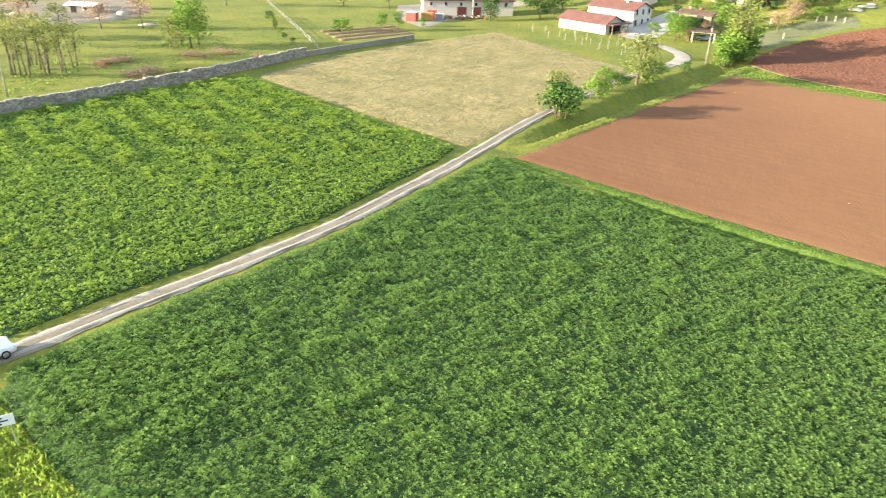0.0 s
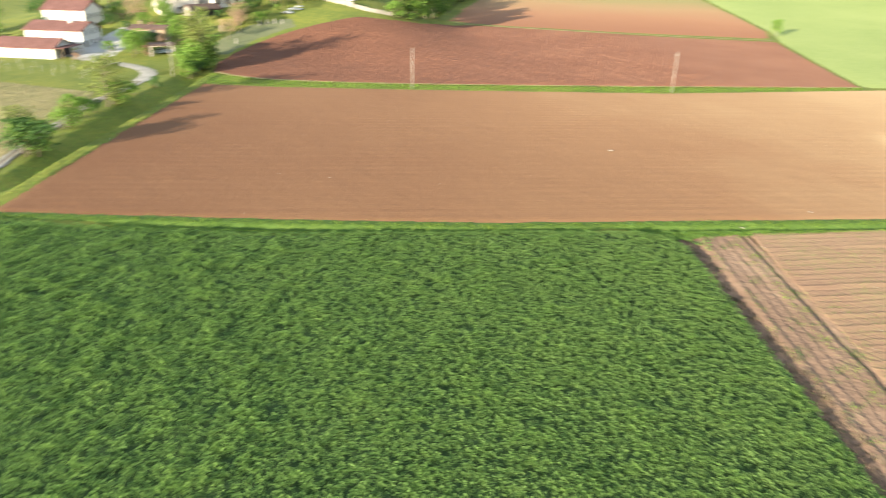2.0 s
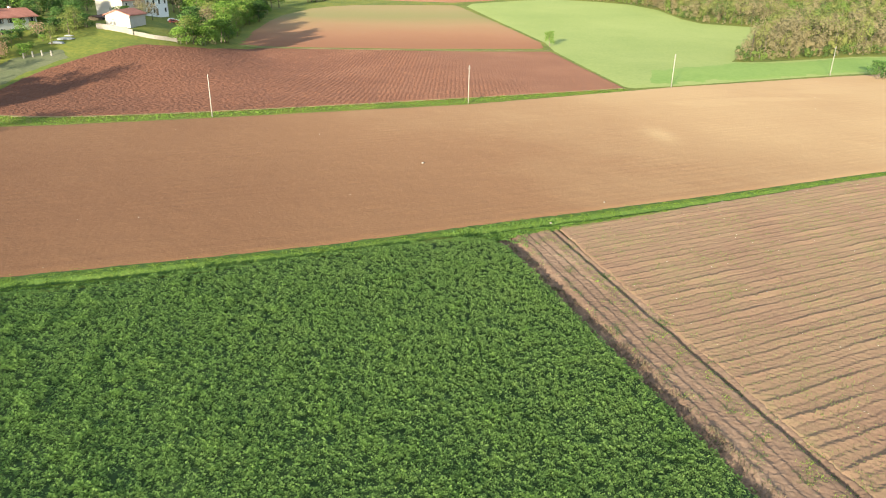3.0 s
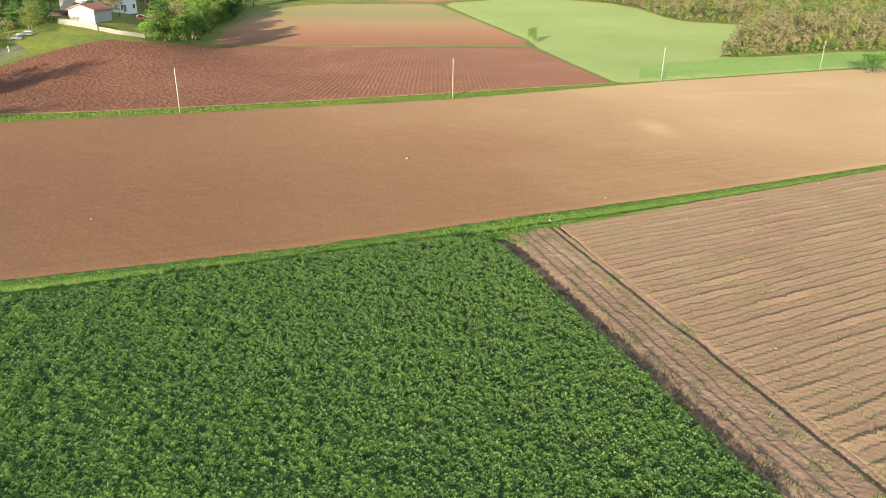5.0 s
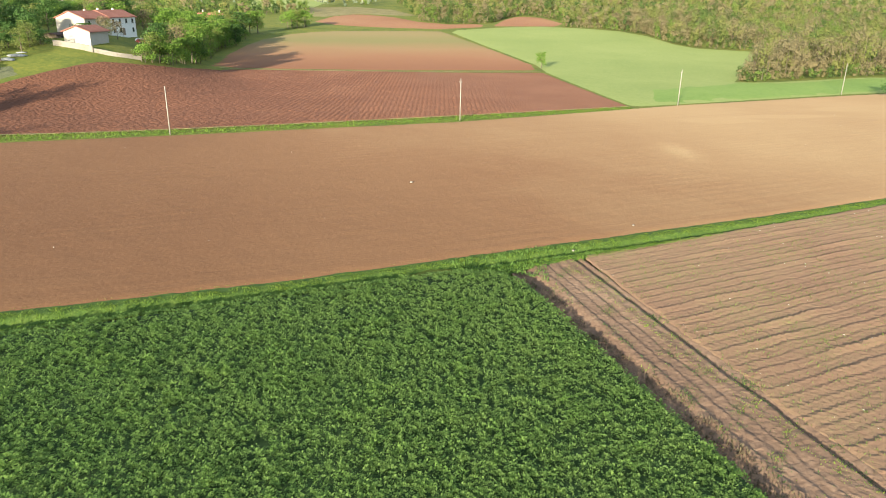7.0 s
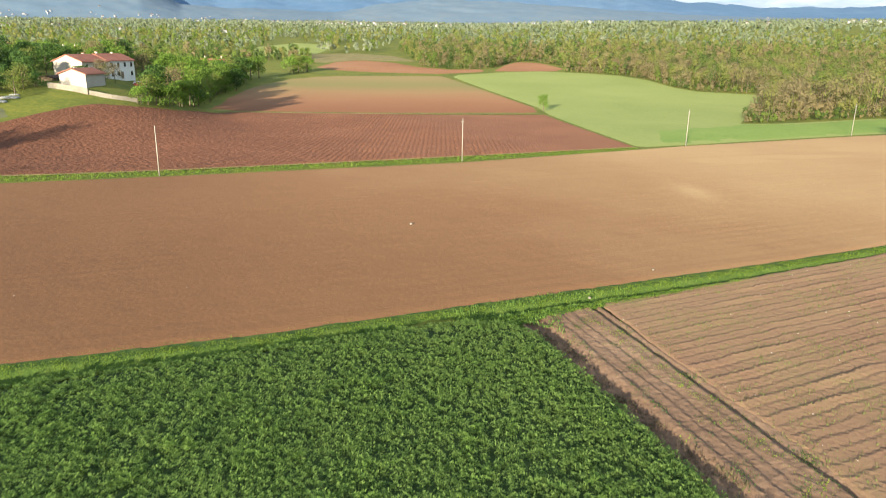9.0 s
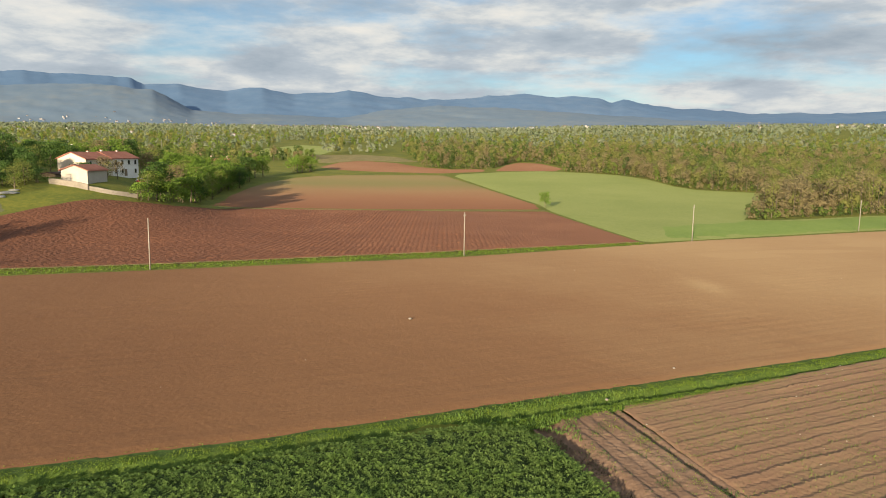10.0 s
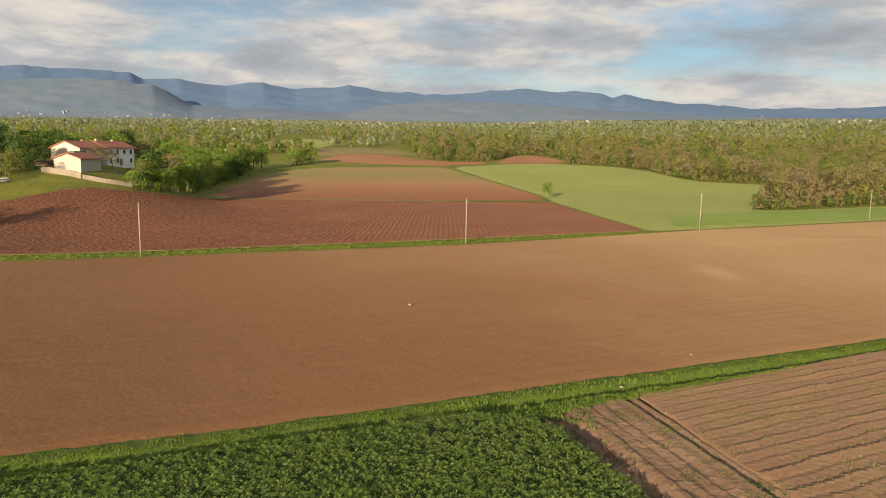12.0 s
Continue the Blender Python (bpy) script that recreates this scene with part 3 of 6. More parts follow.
def ruts(x, y, d):
    """Across the strip from the furrow to the crop: a weedy hump, three ruts with sharp shoulders, and the shaded ditch."""
    w = (x - FURROW.x) * 0.821 + (y - FURROW.y) * 0.571 + 0.10 * wave_noise(x, y, 5.0, 35)
    h = np.interp(w, (-7.2, -6.6, -5.7, -5.1, -4.7, -4.35, -4.2, -3.3, -3.15, -2.3, -2.15, -1.8, -1.4, -0.8, -0.35, -0.15, 0.1, 0.3, 0.6), (0.0, -0.26, -0.30, 0.0, 0.10, 0.12, 0.04, 0.10, 0.03, 0.10, 0.02, 0.08, 0.12, 0.11, 0.14, 0.0, -0.18, -0.03, 0.03))
    return np.minimum(d / 0.3, 1) * (h - 0.03 + np.random.RandomState(6).uniform(-0.02, 0.02, len(x)) + 0.02 * wave_noise(x, y, 1.2, 36))


def drills(x, y, d):
    """Low ridges that run across the field, each with a steep far side, some much deeper than others."""
    a = radians(ROW_WAY)
    s = (-x * math.sin(a) + y * math.cos(a) + 0.09 * wave_noise(x, y, 6.0, 4) + 0.10 * wave_noise(x, y, 28.0, 6)) / 1.05
    row, saw = np.floor(s), s % 1.0
    along = x * math.cos(a) + y * math.sin(a)
    worn = np.clip(0.55 + 0.5 * np.sin(along * 0.21 + row * 2.7) + 0.35 * np.sin(along * 0.57 + row * 5.1), 0.05, 1.3)
    strong = 0.045 + 0.10 * np.abs(np.sin(row * 1.9 + 0.6)) ** 2.2 * worn
    half = 0.028 * np.where((saw * 2) % 1.0 < 0.75, (saw * 2) % 1.0, (1 - (saw * 2) % 1.0) * 3)
    return np.minimum(d / 0.5, 1) * (strong * np.where(saw < 0.86, saw / 0.86, (1 - saw) / 0.14) + half + np.random.RandomState(5).uniform(-0.012, 0.012, len(x)))


SOIL_EDGE = BROWN[:7]


def from_soil(x, y):
    """Metres from the bare field's lower edge."""
    best = np.full(len(x), 1e9)
    for (ax, ay), (bx, by) in zip(SOIL_EDGE, SOIL_EDGE[1:]):
        dx, dy = bx - ax, by - ay
        t = np.clip(((x - ax) * dx + (y - ay) * dy) / (dx * dx + dy * dy), 0, 1)
        best = np.minimum(best, np.hypot(x - ax - t * dx, y - ay - t * dy))
    return best


def verge_shape(x, y):
    """A low hump of grass beside the bare field and a narrow ditch on the other side."""
    q = from_soil(np.asarray(x, float), np.asarray(y, float)) + 0.12 * wave_noise(np.asarray(x, float), np.asarray(y, float), 5.0, 47)
    return np.interp(q, (0, 0.25, 0.7, 1.4, 1.7, 2.1, 2.8, 3.3), (0.0, 0.03, 0.10, 0.11, 0.06, -0.42, -0.36, 0.05))


def along_bank(q, s):
    """From metres across and along the bank to the plan."""
    return -75.8 + 0.806 * q - 0.593 * s, 16.4 + 0.593 * q + 0.806 * s


ground()
BANK_GROUND = [along_bank(q, s) for q, s in ((-17, -4), (7, -4), (7, 99), (-17, 99))]
patch("grass_bank", BANK_GROUND, M["grass"], 0.6, -0.01, lambda x, y, d: np.where(hollow(x, y) < -0.1, 0.06 * wave_noise(x, y, 2.2, 41), 0), label="grassy bank with a ditch beside the farm track", category="bank", wobble=0.1)
# a stretch duller and greyer than the grass round it
patch("rough_grass", [(-144.6, 101.0), (-149.2, 113), (-150.2, 121), (-150.0, 130), (-156.5, 134), (-160.5, 122), (-156, 107), (-149, 97.5)], M["rough_grass"], 1.2, 0.09, low_waves, label="dull grey-green stretch of grass above the ploughed field", category="grass", wobble=0.5)
patch("brown_field", BROWN, M["soil"], 0.65, 0.06, crumbs, label="smooth freshly harrowed bare brown field")
patch("ploughed_field", DARK, M["ploughed"], 0.70, 0.06, clods, smooth=False, grain=(108.4, 0.28), label="dark reddish-brown ploughed field of rough clods")
patch("upper_field", UPPER, M["upper_soil"], 3.0, 0.12, low_waves, label="light brown bare field fading into grass")
patch("wheat_meadow", MEADOW, M["meadow"], 4.0, 0.12, low_waves, label="even light green field of young wheat")
patch("dark_wheat", [(-6.5, 178.3), (1, 184.2), (46, 226.2), (98, 270), (86, 289), (62, 278), (30, 247.5), (17, 241), (-8, 211)], M["wheat_dark"], 4.0, 0.2, low_waves, label="darker green corner of the wheat field", wobble=0.6)
patch("straw_field", STRAW, M["straw"], 0.8, 0.06, tussocks, label="pale yellow field of dry grass")
patch("row_field", ROWS, M["sprouting_soil"], 0.62, 0.05, drills, smooth=False, grain=(ROW_WAY, 0.145), label="bare field drilled in long rows with sparse sprouts", edge=0.6)
patch("verge", VERGE, M["verge_ground"], 0.6, 0.03, lambda x, y, d: verge_shape(x, y), grain=(41, 0.25), wobble=0.12, label="grass verge with a narrow ditch between the fields", category="verge")
patch("dirt_strip", STRIP, M["strip_soil"], 0.4, 0.04, ruts, smooth=False, grain=(-55.2, 0.11), label="bare dirt strip with wheel ruts beside the crop", edge=0.6)


def rankness(x, y):
    """Where the crop grows rank and weedy: towards the track and the road."""
    return step01((-x * 0.75 - y * 0.5 + 6) / 42)


def canopy(x, y):
    """Height of the near crop's tops: even, with hollows where it grows rank."""
    return 0.66 + 0.03 * wave_noise(x, y, 3.0, 11) + 0.015 * wave_noise(x, y, 1.3, 17) - 0.15 * rankness(x, y) * np.clip(-wave_noise(x, y, 3.4, 12), 0, 1) + 0.05 * np.maximum(0, wave_noise(x, y, 14.0, 14))


def weedy(x, y):
    tuft = wave_noise(x, y, 3.4, 12) + 0.7 * wave_noise(x, y, 9.0, 18)
    return (0.45 + 0.55 * rankness(x, y)) * step01((tuft - 0.40) / 0.5) + 0.8 * step01(1.6 - np.hypot(x + 36, y + 21) / 6.0)


def crop(name, poly, material, per_m2, count, size, spread, top, label, floor=0.42, mask=None):
    """A closed stand of leafy plants, each a small dome of leaves, over a sheet coloured dark for the shade below."""
    rs = np.random.RandomState(len(name))
    px, py = scatter(rs, poly, per_m2)
    if mask is not None:
        keep = mask(px, py) > rs.uniform(0, 1, len(px))
        px, py = px[keep], py[keep]
    d = edge_distance(poly, px, py)
    ph = top(px, py) * (0.6 + 0.4 * step01(d / 1.0)) + rs.normal(0, 0.075, len(px))
    big = rs.uniform(0.75, 1.3, len(px))
    x, y, h, b = (np.repeat(q, count) for q in (px, py, ph, big))
    n = len(x)
    a, r = rs.uniform(0, 2 * math.pi, n), np.sqrt(rs.uniform(0, 1, n))
    z = h - 0.21 * r * r * b - np.abs(rs.normal(0, 0.04, n))
    x, y = x + np.cos(a) * r * spread * b, y + np.sin(a) * r * spread * b
    z = terrain(x, y) + np.maximum(z, 0.06)
    el = np.clip(0.85 - 0.75 * r + rs.normal(0, 0.25, n), -0.4, 1.3)
    way = np.stack([np.cos(a) * np.cos(el), np.sin(a) * np.cos(el), np.sin(el)], 1)
    side = np.stack([-np.sin(a), np.cos(a), rs.uniform(-0.35, 0.35, n)], 1)
    ln, wd = (size * b * rs.uniform(0.7, 1.3, n))[:, None], (size * 0.55 * b * rs.uniform(0.7, 1.3, n))[:, None]
    c = np.stack([x, y, z], 1)
    v = np.stack([c - way * ln * 0.45, c + way * ln * 0.25 + side * wd * 0.6, c + way * ln * 0.5 - side * wd * 0.5], 1).reshape(-1, 3)
    ob = new(name, mesh_from(name, v, np.arange(3 * n).reshape(-1, 3), material, smooth=False))
    tagged(ob, label, "crop", kind="stuff")
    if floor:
        # raised sheet, its dark colour painted as shade between the plants
        patch(name + "_floor", poly, M["crop_floor"], 0.8, floor, lambda x, y, d: np.minimum(d, 1) * np.random.RandomState(2).uniform(-0.1, 0.1, len(x)), label="raised soil sheet darkened for the shade under the " + label, category="soil")


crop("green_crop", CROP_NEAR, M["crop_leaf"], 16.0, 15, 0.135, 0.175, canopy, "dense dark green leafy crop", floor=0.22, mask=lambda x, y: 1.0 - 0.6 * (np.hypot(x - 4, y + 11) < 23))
crop("rank_weeds", CROP_NEAR, M["rank_leaf"], 9.0, 15, 0.15, 0.20, lambda x, y: canopy(x, y) + 0.24, "lighter yellow-green rank weeds in the crop", floor=0, mask=weedy)
crop("clover_crop", CROP_FAR, M["clover_leaf"], 13.0, 6, 0.25, 0.20, lambda x, y: 0.50 + 0.04 * wave_noise(x, y, 2.0, 13), "bright green leafy fodder crop", floor=0.2)


def swathes(x, y):
    """Taller growth in rough lines along the fodder crop, thinning out towards the track."""
    s = (-0.52 * x + 0.854 * y + 1.1 * wave_noise(x, y, 16.0, 15)) / 5.2
    line = step01((np.cos(s * 6.283) - 0.1) / 0.7) * step01((wave_noise(x, y, 9.0, 16) + 0.75) / 0.9)
    return 0.85 * line * step01((38 - np.hypot(x + 103, y + 22)) / 16) + 0.25 * step01((wave_noise(x, y, 4.0, 15) - 0.4) / 0.6)


crop("clover_tufts", CROP_FAR, M["weed_leaf"], 7.0, 15, 0.23, 0.32, lambda x, y: 1.0 + 0.12 * wave_noise(x, y, 3.0, 13), "lighter taller tufts in the fodder crop", floor=0, mask=swathes)


def blades(name, poly, material, per_m2, length, label, seed=1, width=0.05, mask=None, rise=None):
    """Loose upright tufts of grass over a polygon."""
    rs = np.random.RandomState(seed)
    x, y = scatter(rs, poly, per_m2)
    if mask:
        keep = mask(x, y) > rs.uniform(-1, 1, len(x))
        x, y = x[keep], y[keep]
    grow = 0.75 + 0.35 * wave_noise(x, y, 2.5, seed)
    z = terrain(x, y) + length * 0.3 * grow
    if rise:
        z = z + rise(x, y)
    v, f = leaves(rs, np.stack([x, y, z], 1), length * grow, length * width / 0.3, 0.75)
    return tagged(new(name, mesh_from(name, v, f, material, smooth=False)), label, "grass", kind="stuff")


patch("far_brown_field", FAR_SOIL, M["far_soil"], 6.0, 0.2, low_waves, label="far bare reddish-brown field before the woods")
patch("stubble_field", FAR_STUBBLE, M["straw"], 6.0, 0.2, low_waves, label="far pale stubble field beside the bare one")
patch("far_clearing", CLEARING, M["meadow"], 8.0, 0.2, low_waves, label="far light green pasture among the trees")
patch("sandy_field", SAND, M["far_soil"], 4.0, 0.2, low_waves, label="small bare sandy-brown field at the wood's edge")

# ---- tracks and road ----
TRACK = [(-34.5, -38.5), (-39.6, -31.9), (-44.6, -25.5), (-50.6, -17.4), (-58.7, -7.4), (-66, -0.2), (-73.7, 7.2), (-79.7, 12.6), (-87.8, 19.6), (-95.9, 27.1), (-106.9, 38.2), (-119.2, 51.4), (-126, 61.5), (-131.5, 68.8), (-136.5, 73.8), (-142.3, 76.8), (-150.5, 77.6), (-159, 76.3), (-169, 74.8)]
ROAD = [(-75, -70), (-37.5, -40.0), (-30.5, -33.5), (-17.5, -22.4), (10, 0.6), (60, 42)]


def smooth_line(points, pitch=0.8):
    out = []
    p = [Vector(q) for q in points]
    p = [2 * p[0] - p[1]] + p + [2 * p[-1] - p[-2]]
    for i in range(1, len(p) - 2):
        n = max(2, int((p[i + 1] - p[i]).length / pitch))
        for j in range(n):
            t = j / n
            out.append(0.5 * ((2 * p[i]) + (p[i + 1] - p[i - 1]) * t + (2 * p[i - 1] - 5 * p[i] + 4 * p[i + 1] - p[i + 2]) * t * t + (3 * p[i] - p[i - 1] - 3 * p[i + 1] + p[i + 2]) * t ** 3))
    return out + [p[-2]]


def ribbon(name, points, width, material, lift, off=0.0, wobble=0.15, label="", category="track", crown=0.0, pitch=0.8):
    """A band along a line on the ground, five points across."""
    line = smooth_line(points, pitch)
    verts, faces = [], []
    for i, p in enumerate(line):
        a, b = line[max(0, i - 1)], line[min(len(line) - 1, i + 1)]
        side = Vector((-(b - a).y, (b - a).x)).normalized()
        for k in range(5):
            s = (k / 4 - 0.5)
            w = width * s + off + (noise.noise(Vector((p.x * 0.5, p.y * 0.5, k + off))) * wobble if k in (0, 4) else 0)
            q = p + side * w
            verts.append((q.x, q.y, ground_z(q.x, q.y) + lift + crown * (1 - 4 * s * s) - (0.06 if k in (0, 4) else 0)))
            if i and k:
                n = len(verts) - 1
                faces.append((n - 6, n - 5, n, n - 1))
    return tagged(new(name, mesh_from(name, verts, faces, material)), label, category, kind="structure")


ribbon("dry_balk", [(-147, 205.2), (-124.4, 210.8), (-90.5, 223.2), (-66, 234.0), (-45, 244.6)], 1.7, M["straw"], 0.16, wobble=0.5, label="narrow strip of dry grass between two bare fields", category="strip")
ribbon("dry_balk", [(-129.2, 85.6), (-112.5, 89.3), (-84, 109.1), (-43.9, 143.1), (-10.5, 173.0)], 0.9, M["straw"], 0.20, wobble=0.6, label="narrow strip of dry grass along the ploughed field", category="strip")
ribbon("farm_track", TRACK, 2.15, M["dirt"], 0.10, wobble=0.4, label="unmade farm track of brown dirt between the fields")
ribbon("wheel_rut", TRACK, 0.6, M["gravel"], 0.12, off=0.58, wobble=0.35, label="pale worn gravel wheel rut of the farm track")
ribbon("wheel_rut", TRACK, 0.6, M["gravel"], 0.12, off=-0.58, wobble=0.35, label="pale worn gravel wheel rut of the farm track")
ribbon("driveway", TRACK[13:], 3.4, M["gravel"], 0.14, wobble=0.2, label="pale gravel driveway curving to the house", category="driveway")
ribbon("road", ROAD, 5.5, M["asphalt"], 0.10, off=-4.2, wobble=0.0, label="grey asphalt country road beside the crop", category="road")
# no dip here: the ditch's shade is only the dark colour of a flat strip
ribbon("road_ditch", ROAD, 1.6, M["crop_floor"], 0.06, off=0.3, wobble=0.3, label="flat dark strip painted as the shade of the roadside ditch", category="ditch")
ribbon("road_line", ROAD, 0.14, M["paint"], 0.165, off=-1.65, wobble=0.0, label="white painted edge line of the road", category="road marking")


# ---- helpers for things ----
def part(name, bm, material, parent=None, label="", smooth=False):
    """Links a bmesh as one mesh object under a thing or a part."""
    me = bpy.data.meshes.new(name)
    bm.to_mesh(me)
    bm.free()
    for p in me.polygons:
        p.use_smooth = smooth
    me.materials.append(material)
    ob = new(name, me)
    ob.parent = parent
    if label:
        ob["label"] = label
    return ob


def box(sx, sy, sz, x=0, y=0, z=0, bevel=0.0, rz=0.0):
    """A bevelled block that stands on z."""
    bm = bmesh.new()
    bmesh.ops.create_cube(bm, size=1.0, matrix=pose(x, y, z + sz / 2, 0, 0, rz) @ Matrix.Diagonal((sx, sy, sz, 1)))
    if bevel:
        bmesh.ops.bevel(bm, geom=bm.edges[:], offset=bevel, segments=1, affect="EDGES")
    return bm


def tube(bm, a, b, ra, rb, sides=7):
    """A tapered limb from a to b."""
    a, b = Vector(a), Vector(b)
    way = (b - a).normalized()
    u = way.orthogonal().normalized()
    w = way.cross(u)
    rings = []
    for p, r in ((a, ra), (b, rb)):
        rings.append([bm.verts.new(p + (u * math.cos(6.2832 * k / sides) + w * math.sin(6.2832 * k / sides)) * r) for k in range(sides)])
    for k in range(sides):
        bm.faces.new((rings[0][k], rings[0][(k + 1) % sides], rings[1][(k + 1) % sides], rings[1][k]))
    bm.faces.new(rings[1])
    bm.faces.new(rings[0][::-1])


def base(name, x, y, z=None, rz=0.0, label="", category="", group=""):
    ob = new(name)
    ob.matrix_world = pose(x, y, ground_z(x, y) if z is None else z, 0, 0, rz)
    ob.empty_display_size = 0.3
    return tagged(ob, label, category, group)


# ---- trees ----
def tree_kind(name, height, radius, count, leaf, material, seed, label, bare=0.15, low=0.25, stems=1, category="tree", blobs=11, sparse=1.0):
    """A tree at the origin: stem with limbs, and a crown of many leaf clumps round the limb ends. low: where the crown begins."""
    rs = np.random.RandomState(seed)
    count, leaf = int(count * 0.72), leaf * 1.14
    top = base(name, 0, 0, -500, 0, label, category)
    bm = bmesh.new()
    ends = []
    for s in range(stems):
        off = Vector((rs.uniform(-1, 1), rs.uniform(-1, 1), 0)) * (0.35 * radius if stems > 1 else 0)
        lean = Vector((rs.uniform(-0.08, 0.08), rs.uniform(-0.08, 0.08), 0)) * height
        thick = 0.022 * height / math.sqrt(stems) + 0.03
        p0, p1, p2 = off, off + lean * 0.5 + Vector((0, 0, height * 0.45)), off + lean + Vector((0, 0, height * 0.88))
        tube(bm, p0 - Vector((0, 0, 0.15)), p1, thick, thick * 0.65)
        tube(bm, p1, p2, thick * 0.65, thick * 0.18, 5)
        for k in range(max(3, blobs // stems)):
            t = low + (0.92 - low) * (k + rs.uniform(0, 1)) / max(3, blobs // stems)
            a = k * 2.4 + rs.uniform(-0.5, 0.5)
            root = p0.lerp(p1, t / 0.45) if t < 0.45 else p1.lerp(p2, (t - 0.45) / 0.43 if t < 0.88 else 1.0)
            reach = radius * rs.uniform(0.45, 0.9) * math.sqrt(max(0.1, 1 - ((t - 0.45) / 0.62) ** 2))
            end = root + Vector((math.cos(a) * reach, math.sin(a) * reach, reach * rs.uniform(0.25, 0.7)))
            tube(bm, root, end, thick * 0.32, thick * 0.08, 4)
            ends.append(end)
        ends.append(p2)
    part("trunk", bm, M["bark"], top, smooth=True)
    ends = np.array([tuple(e) for e in ends])
    pick = rs.randint(0, len(ends), count)
    blob = radius * 0.36 * sparse
    way = rs.normal(0, 1, (count, 3))
    way /= np.linalg.norm(way, axis=1)[:, None]
    c = ends[pick] + way * [blob, blob, blob * 0.8] * (0.45 + 1.1 * rs.uniform(0, 1, (count, 1)))
    c[:, 2] = np.clip(c[:, 2], height * low * 0.6 + 0.1, height * 1.03)
    v, f = facing_leaves(rs, c, way, leaf, leaf * 0.7, 0.8)
    crown = new("crown", mesh_from("crown", v, f, material, smooth=False))
    crown.parent = top
    return top


def plant(kind, x, y, turn=0.0, size=1.0, label="", group=""):
    """A copy of a tree on the ground."""
    ob = copy_thing(kind, pose(x, y, ground_z(x, y) - 0.05, 0, 0, turn) @ Matrix.Scale(size, 4))
    ob.scale = (size, size, size)
    return tagged(ob, label, group=group)


KIND = {
    "green": tree_kind("broadleaf_tree", 9.0, 3.4, 2081, 0.38, M["green_leaf"], 1, "fresh green broadleaf tree with a rounded uneven crown", blobs=14),
    "light": tree_kind("broadleaf_tree", 8.0, 2.8, 1230, 0.33, M["olive_leaf"], 2, "pale yellow-green spring tree with a loose crown", blobs=14, sparse=1.1, low=0.08),
    "dark": tree_kind("broadleaf_tree", 8.0, 3.2, 2270, 0.40, M["dark_leaf"], 3, "dense dark green broadleaf tree", low=0.15, blobs=15),
    "bush": tree_kind("shrub", 4.2, 2.6, 1418, 0.33, M["green_leaf"], 4, "full green shrub leafy down to the ground", low=0.08, stems=4, category="shrub", blobs=16),
    "dark_bush": tree_kind("shrub", 4.0, 2.6, 1418, 0.33, M["dark_leaf"], 5, "dark green dense shrub leafy to the ground", low=0.08, stems=4, category="shrub", blobs=16),
    "stems": tree_kind("young_tree", 9.5, 2.2, 756, 0.31, M["olive_leaf"], 6, "slender bare-stemmed young tree with thin yellow-green foliage", low=0.35, stems=3, blobs=12, sparse=1.3),
    "brown": tree_kind("budding_tree", 9.0, 3.2, 1040, 0.40, M["brown_leaf"], 7, "still half-bare brownish budding tree", low=0.3, blobs=16, sparse=1.1),
    "pink": tree_kind("budding_tree", 7.5, 3.6, 1040, 0.33, M["pink_leaf"], 8, "bare pinkish-brown fruit tree before leafing", low=0.35, blobs=16, sparse=1.1),
    "conifer": tree_kind("conifer", 10.0, 2.9, 2460, 0.40, M["dark_leaf"], 9, "dark drooping conifer beside the yard", low=0.08, blobs=30),
    "red": tree_kind("red_shrub", 3.0, 1.8, 661, 0.29, M["pink_leaf"], 10, "dark red-leaved ornamental shrub on the lawn", low=0.1, stems=3, category="shrub"),
}

# along the track
for kind, x, y, s in (("light", -97.6, 30.2, 0.8), ("dark_bush", -93.9, 29.6, 1.2), ("bush", -96.0, 29.0, 1.05), ("bush", -98.4, 31.8, 0.9), ("light", -95.6, 30.6, 0.6), ("green", -107.5, 42.6, 0.52), ("bush", -104.8, 39.2, 0.75), ("bush", -110.0, 45.5, 0.8), ("light", -105.8, 40.6, 0.5),
                      ("light", -114.6, 52.2, 1.15), ("light", -117.0, 54.6, 1.05), ("bush", -118.5, 57.0, 0.8), ("bush", -115.8, 53.6, 0.9), ("bush", -130.6, 80.6, 0.8), ("bush", -132.2, 82.4, 1.15), ("stems", -134.6, 85.6, 1.3), ("stems", -136.6, 86.8, 1.42), ("bush", -134.0, 84.4, 1.45), ("dark_bush", -131.6, 82.8, 0.8), ("light", -135.2, 86.2, 1.2), ("bush", -136.6, 87.4, 1.5), ("dark_bush", -133.2, 85.2, 0.95),
                      ("bush", -139.6, 90.0, 1.4), ("light", -141.5, 91.6, 1.2), ("dark_bush", -138.0, 89.8, 1.0), ("dark_bush", -143.8, 94.0, 1.3), ("bush", -147.0, 96.5, 1.2), ("bush", -120.6, 61.0, 0.5), ("dark_bush", -124.5, 68.0, 0.5), ("dark_bush", -112.0, 48.5, 0.55), ("bush", -101.0, 35.5, 0.5)):
    plant(KIND[kind], x, y, x * 37 % 360, s, group="trees along the farm track")
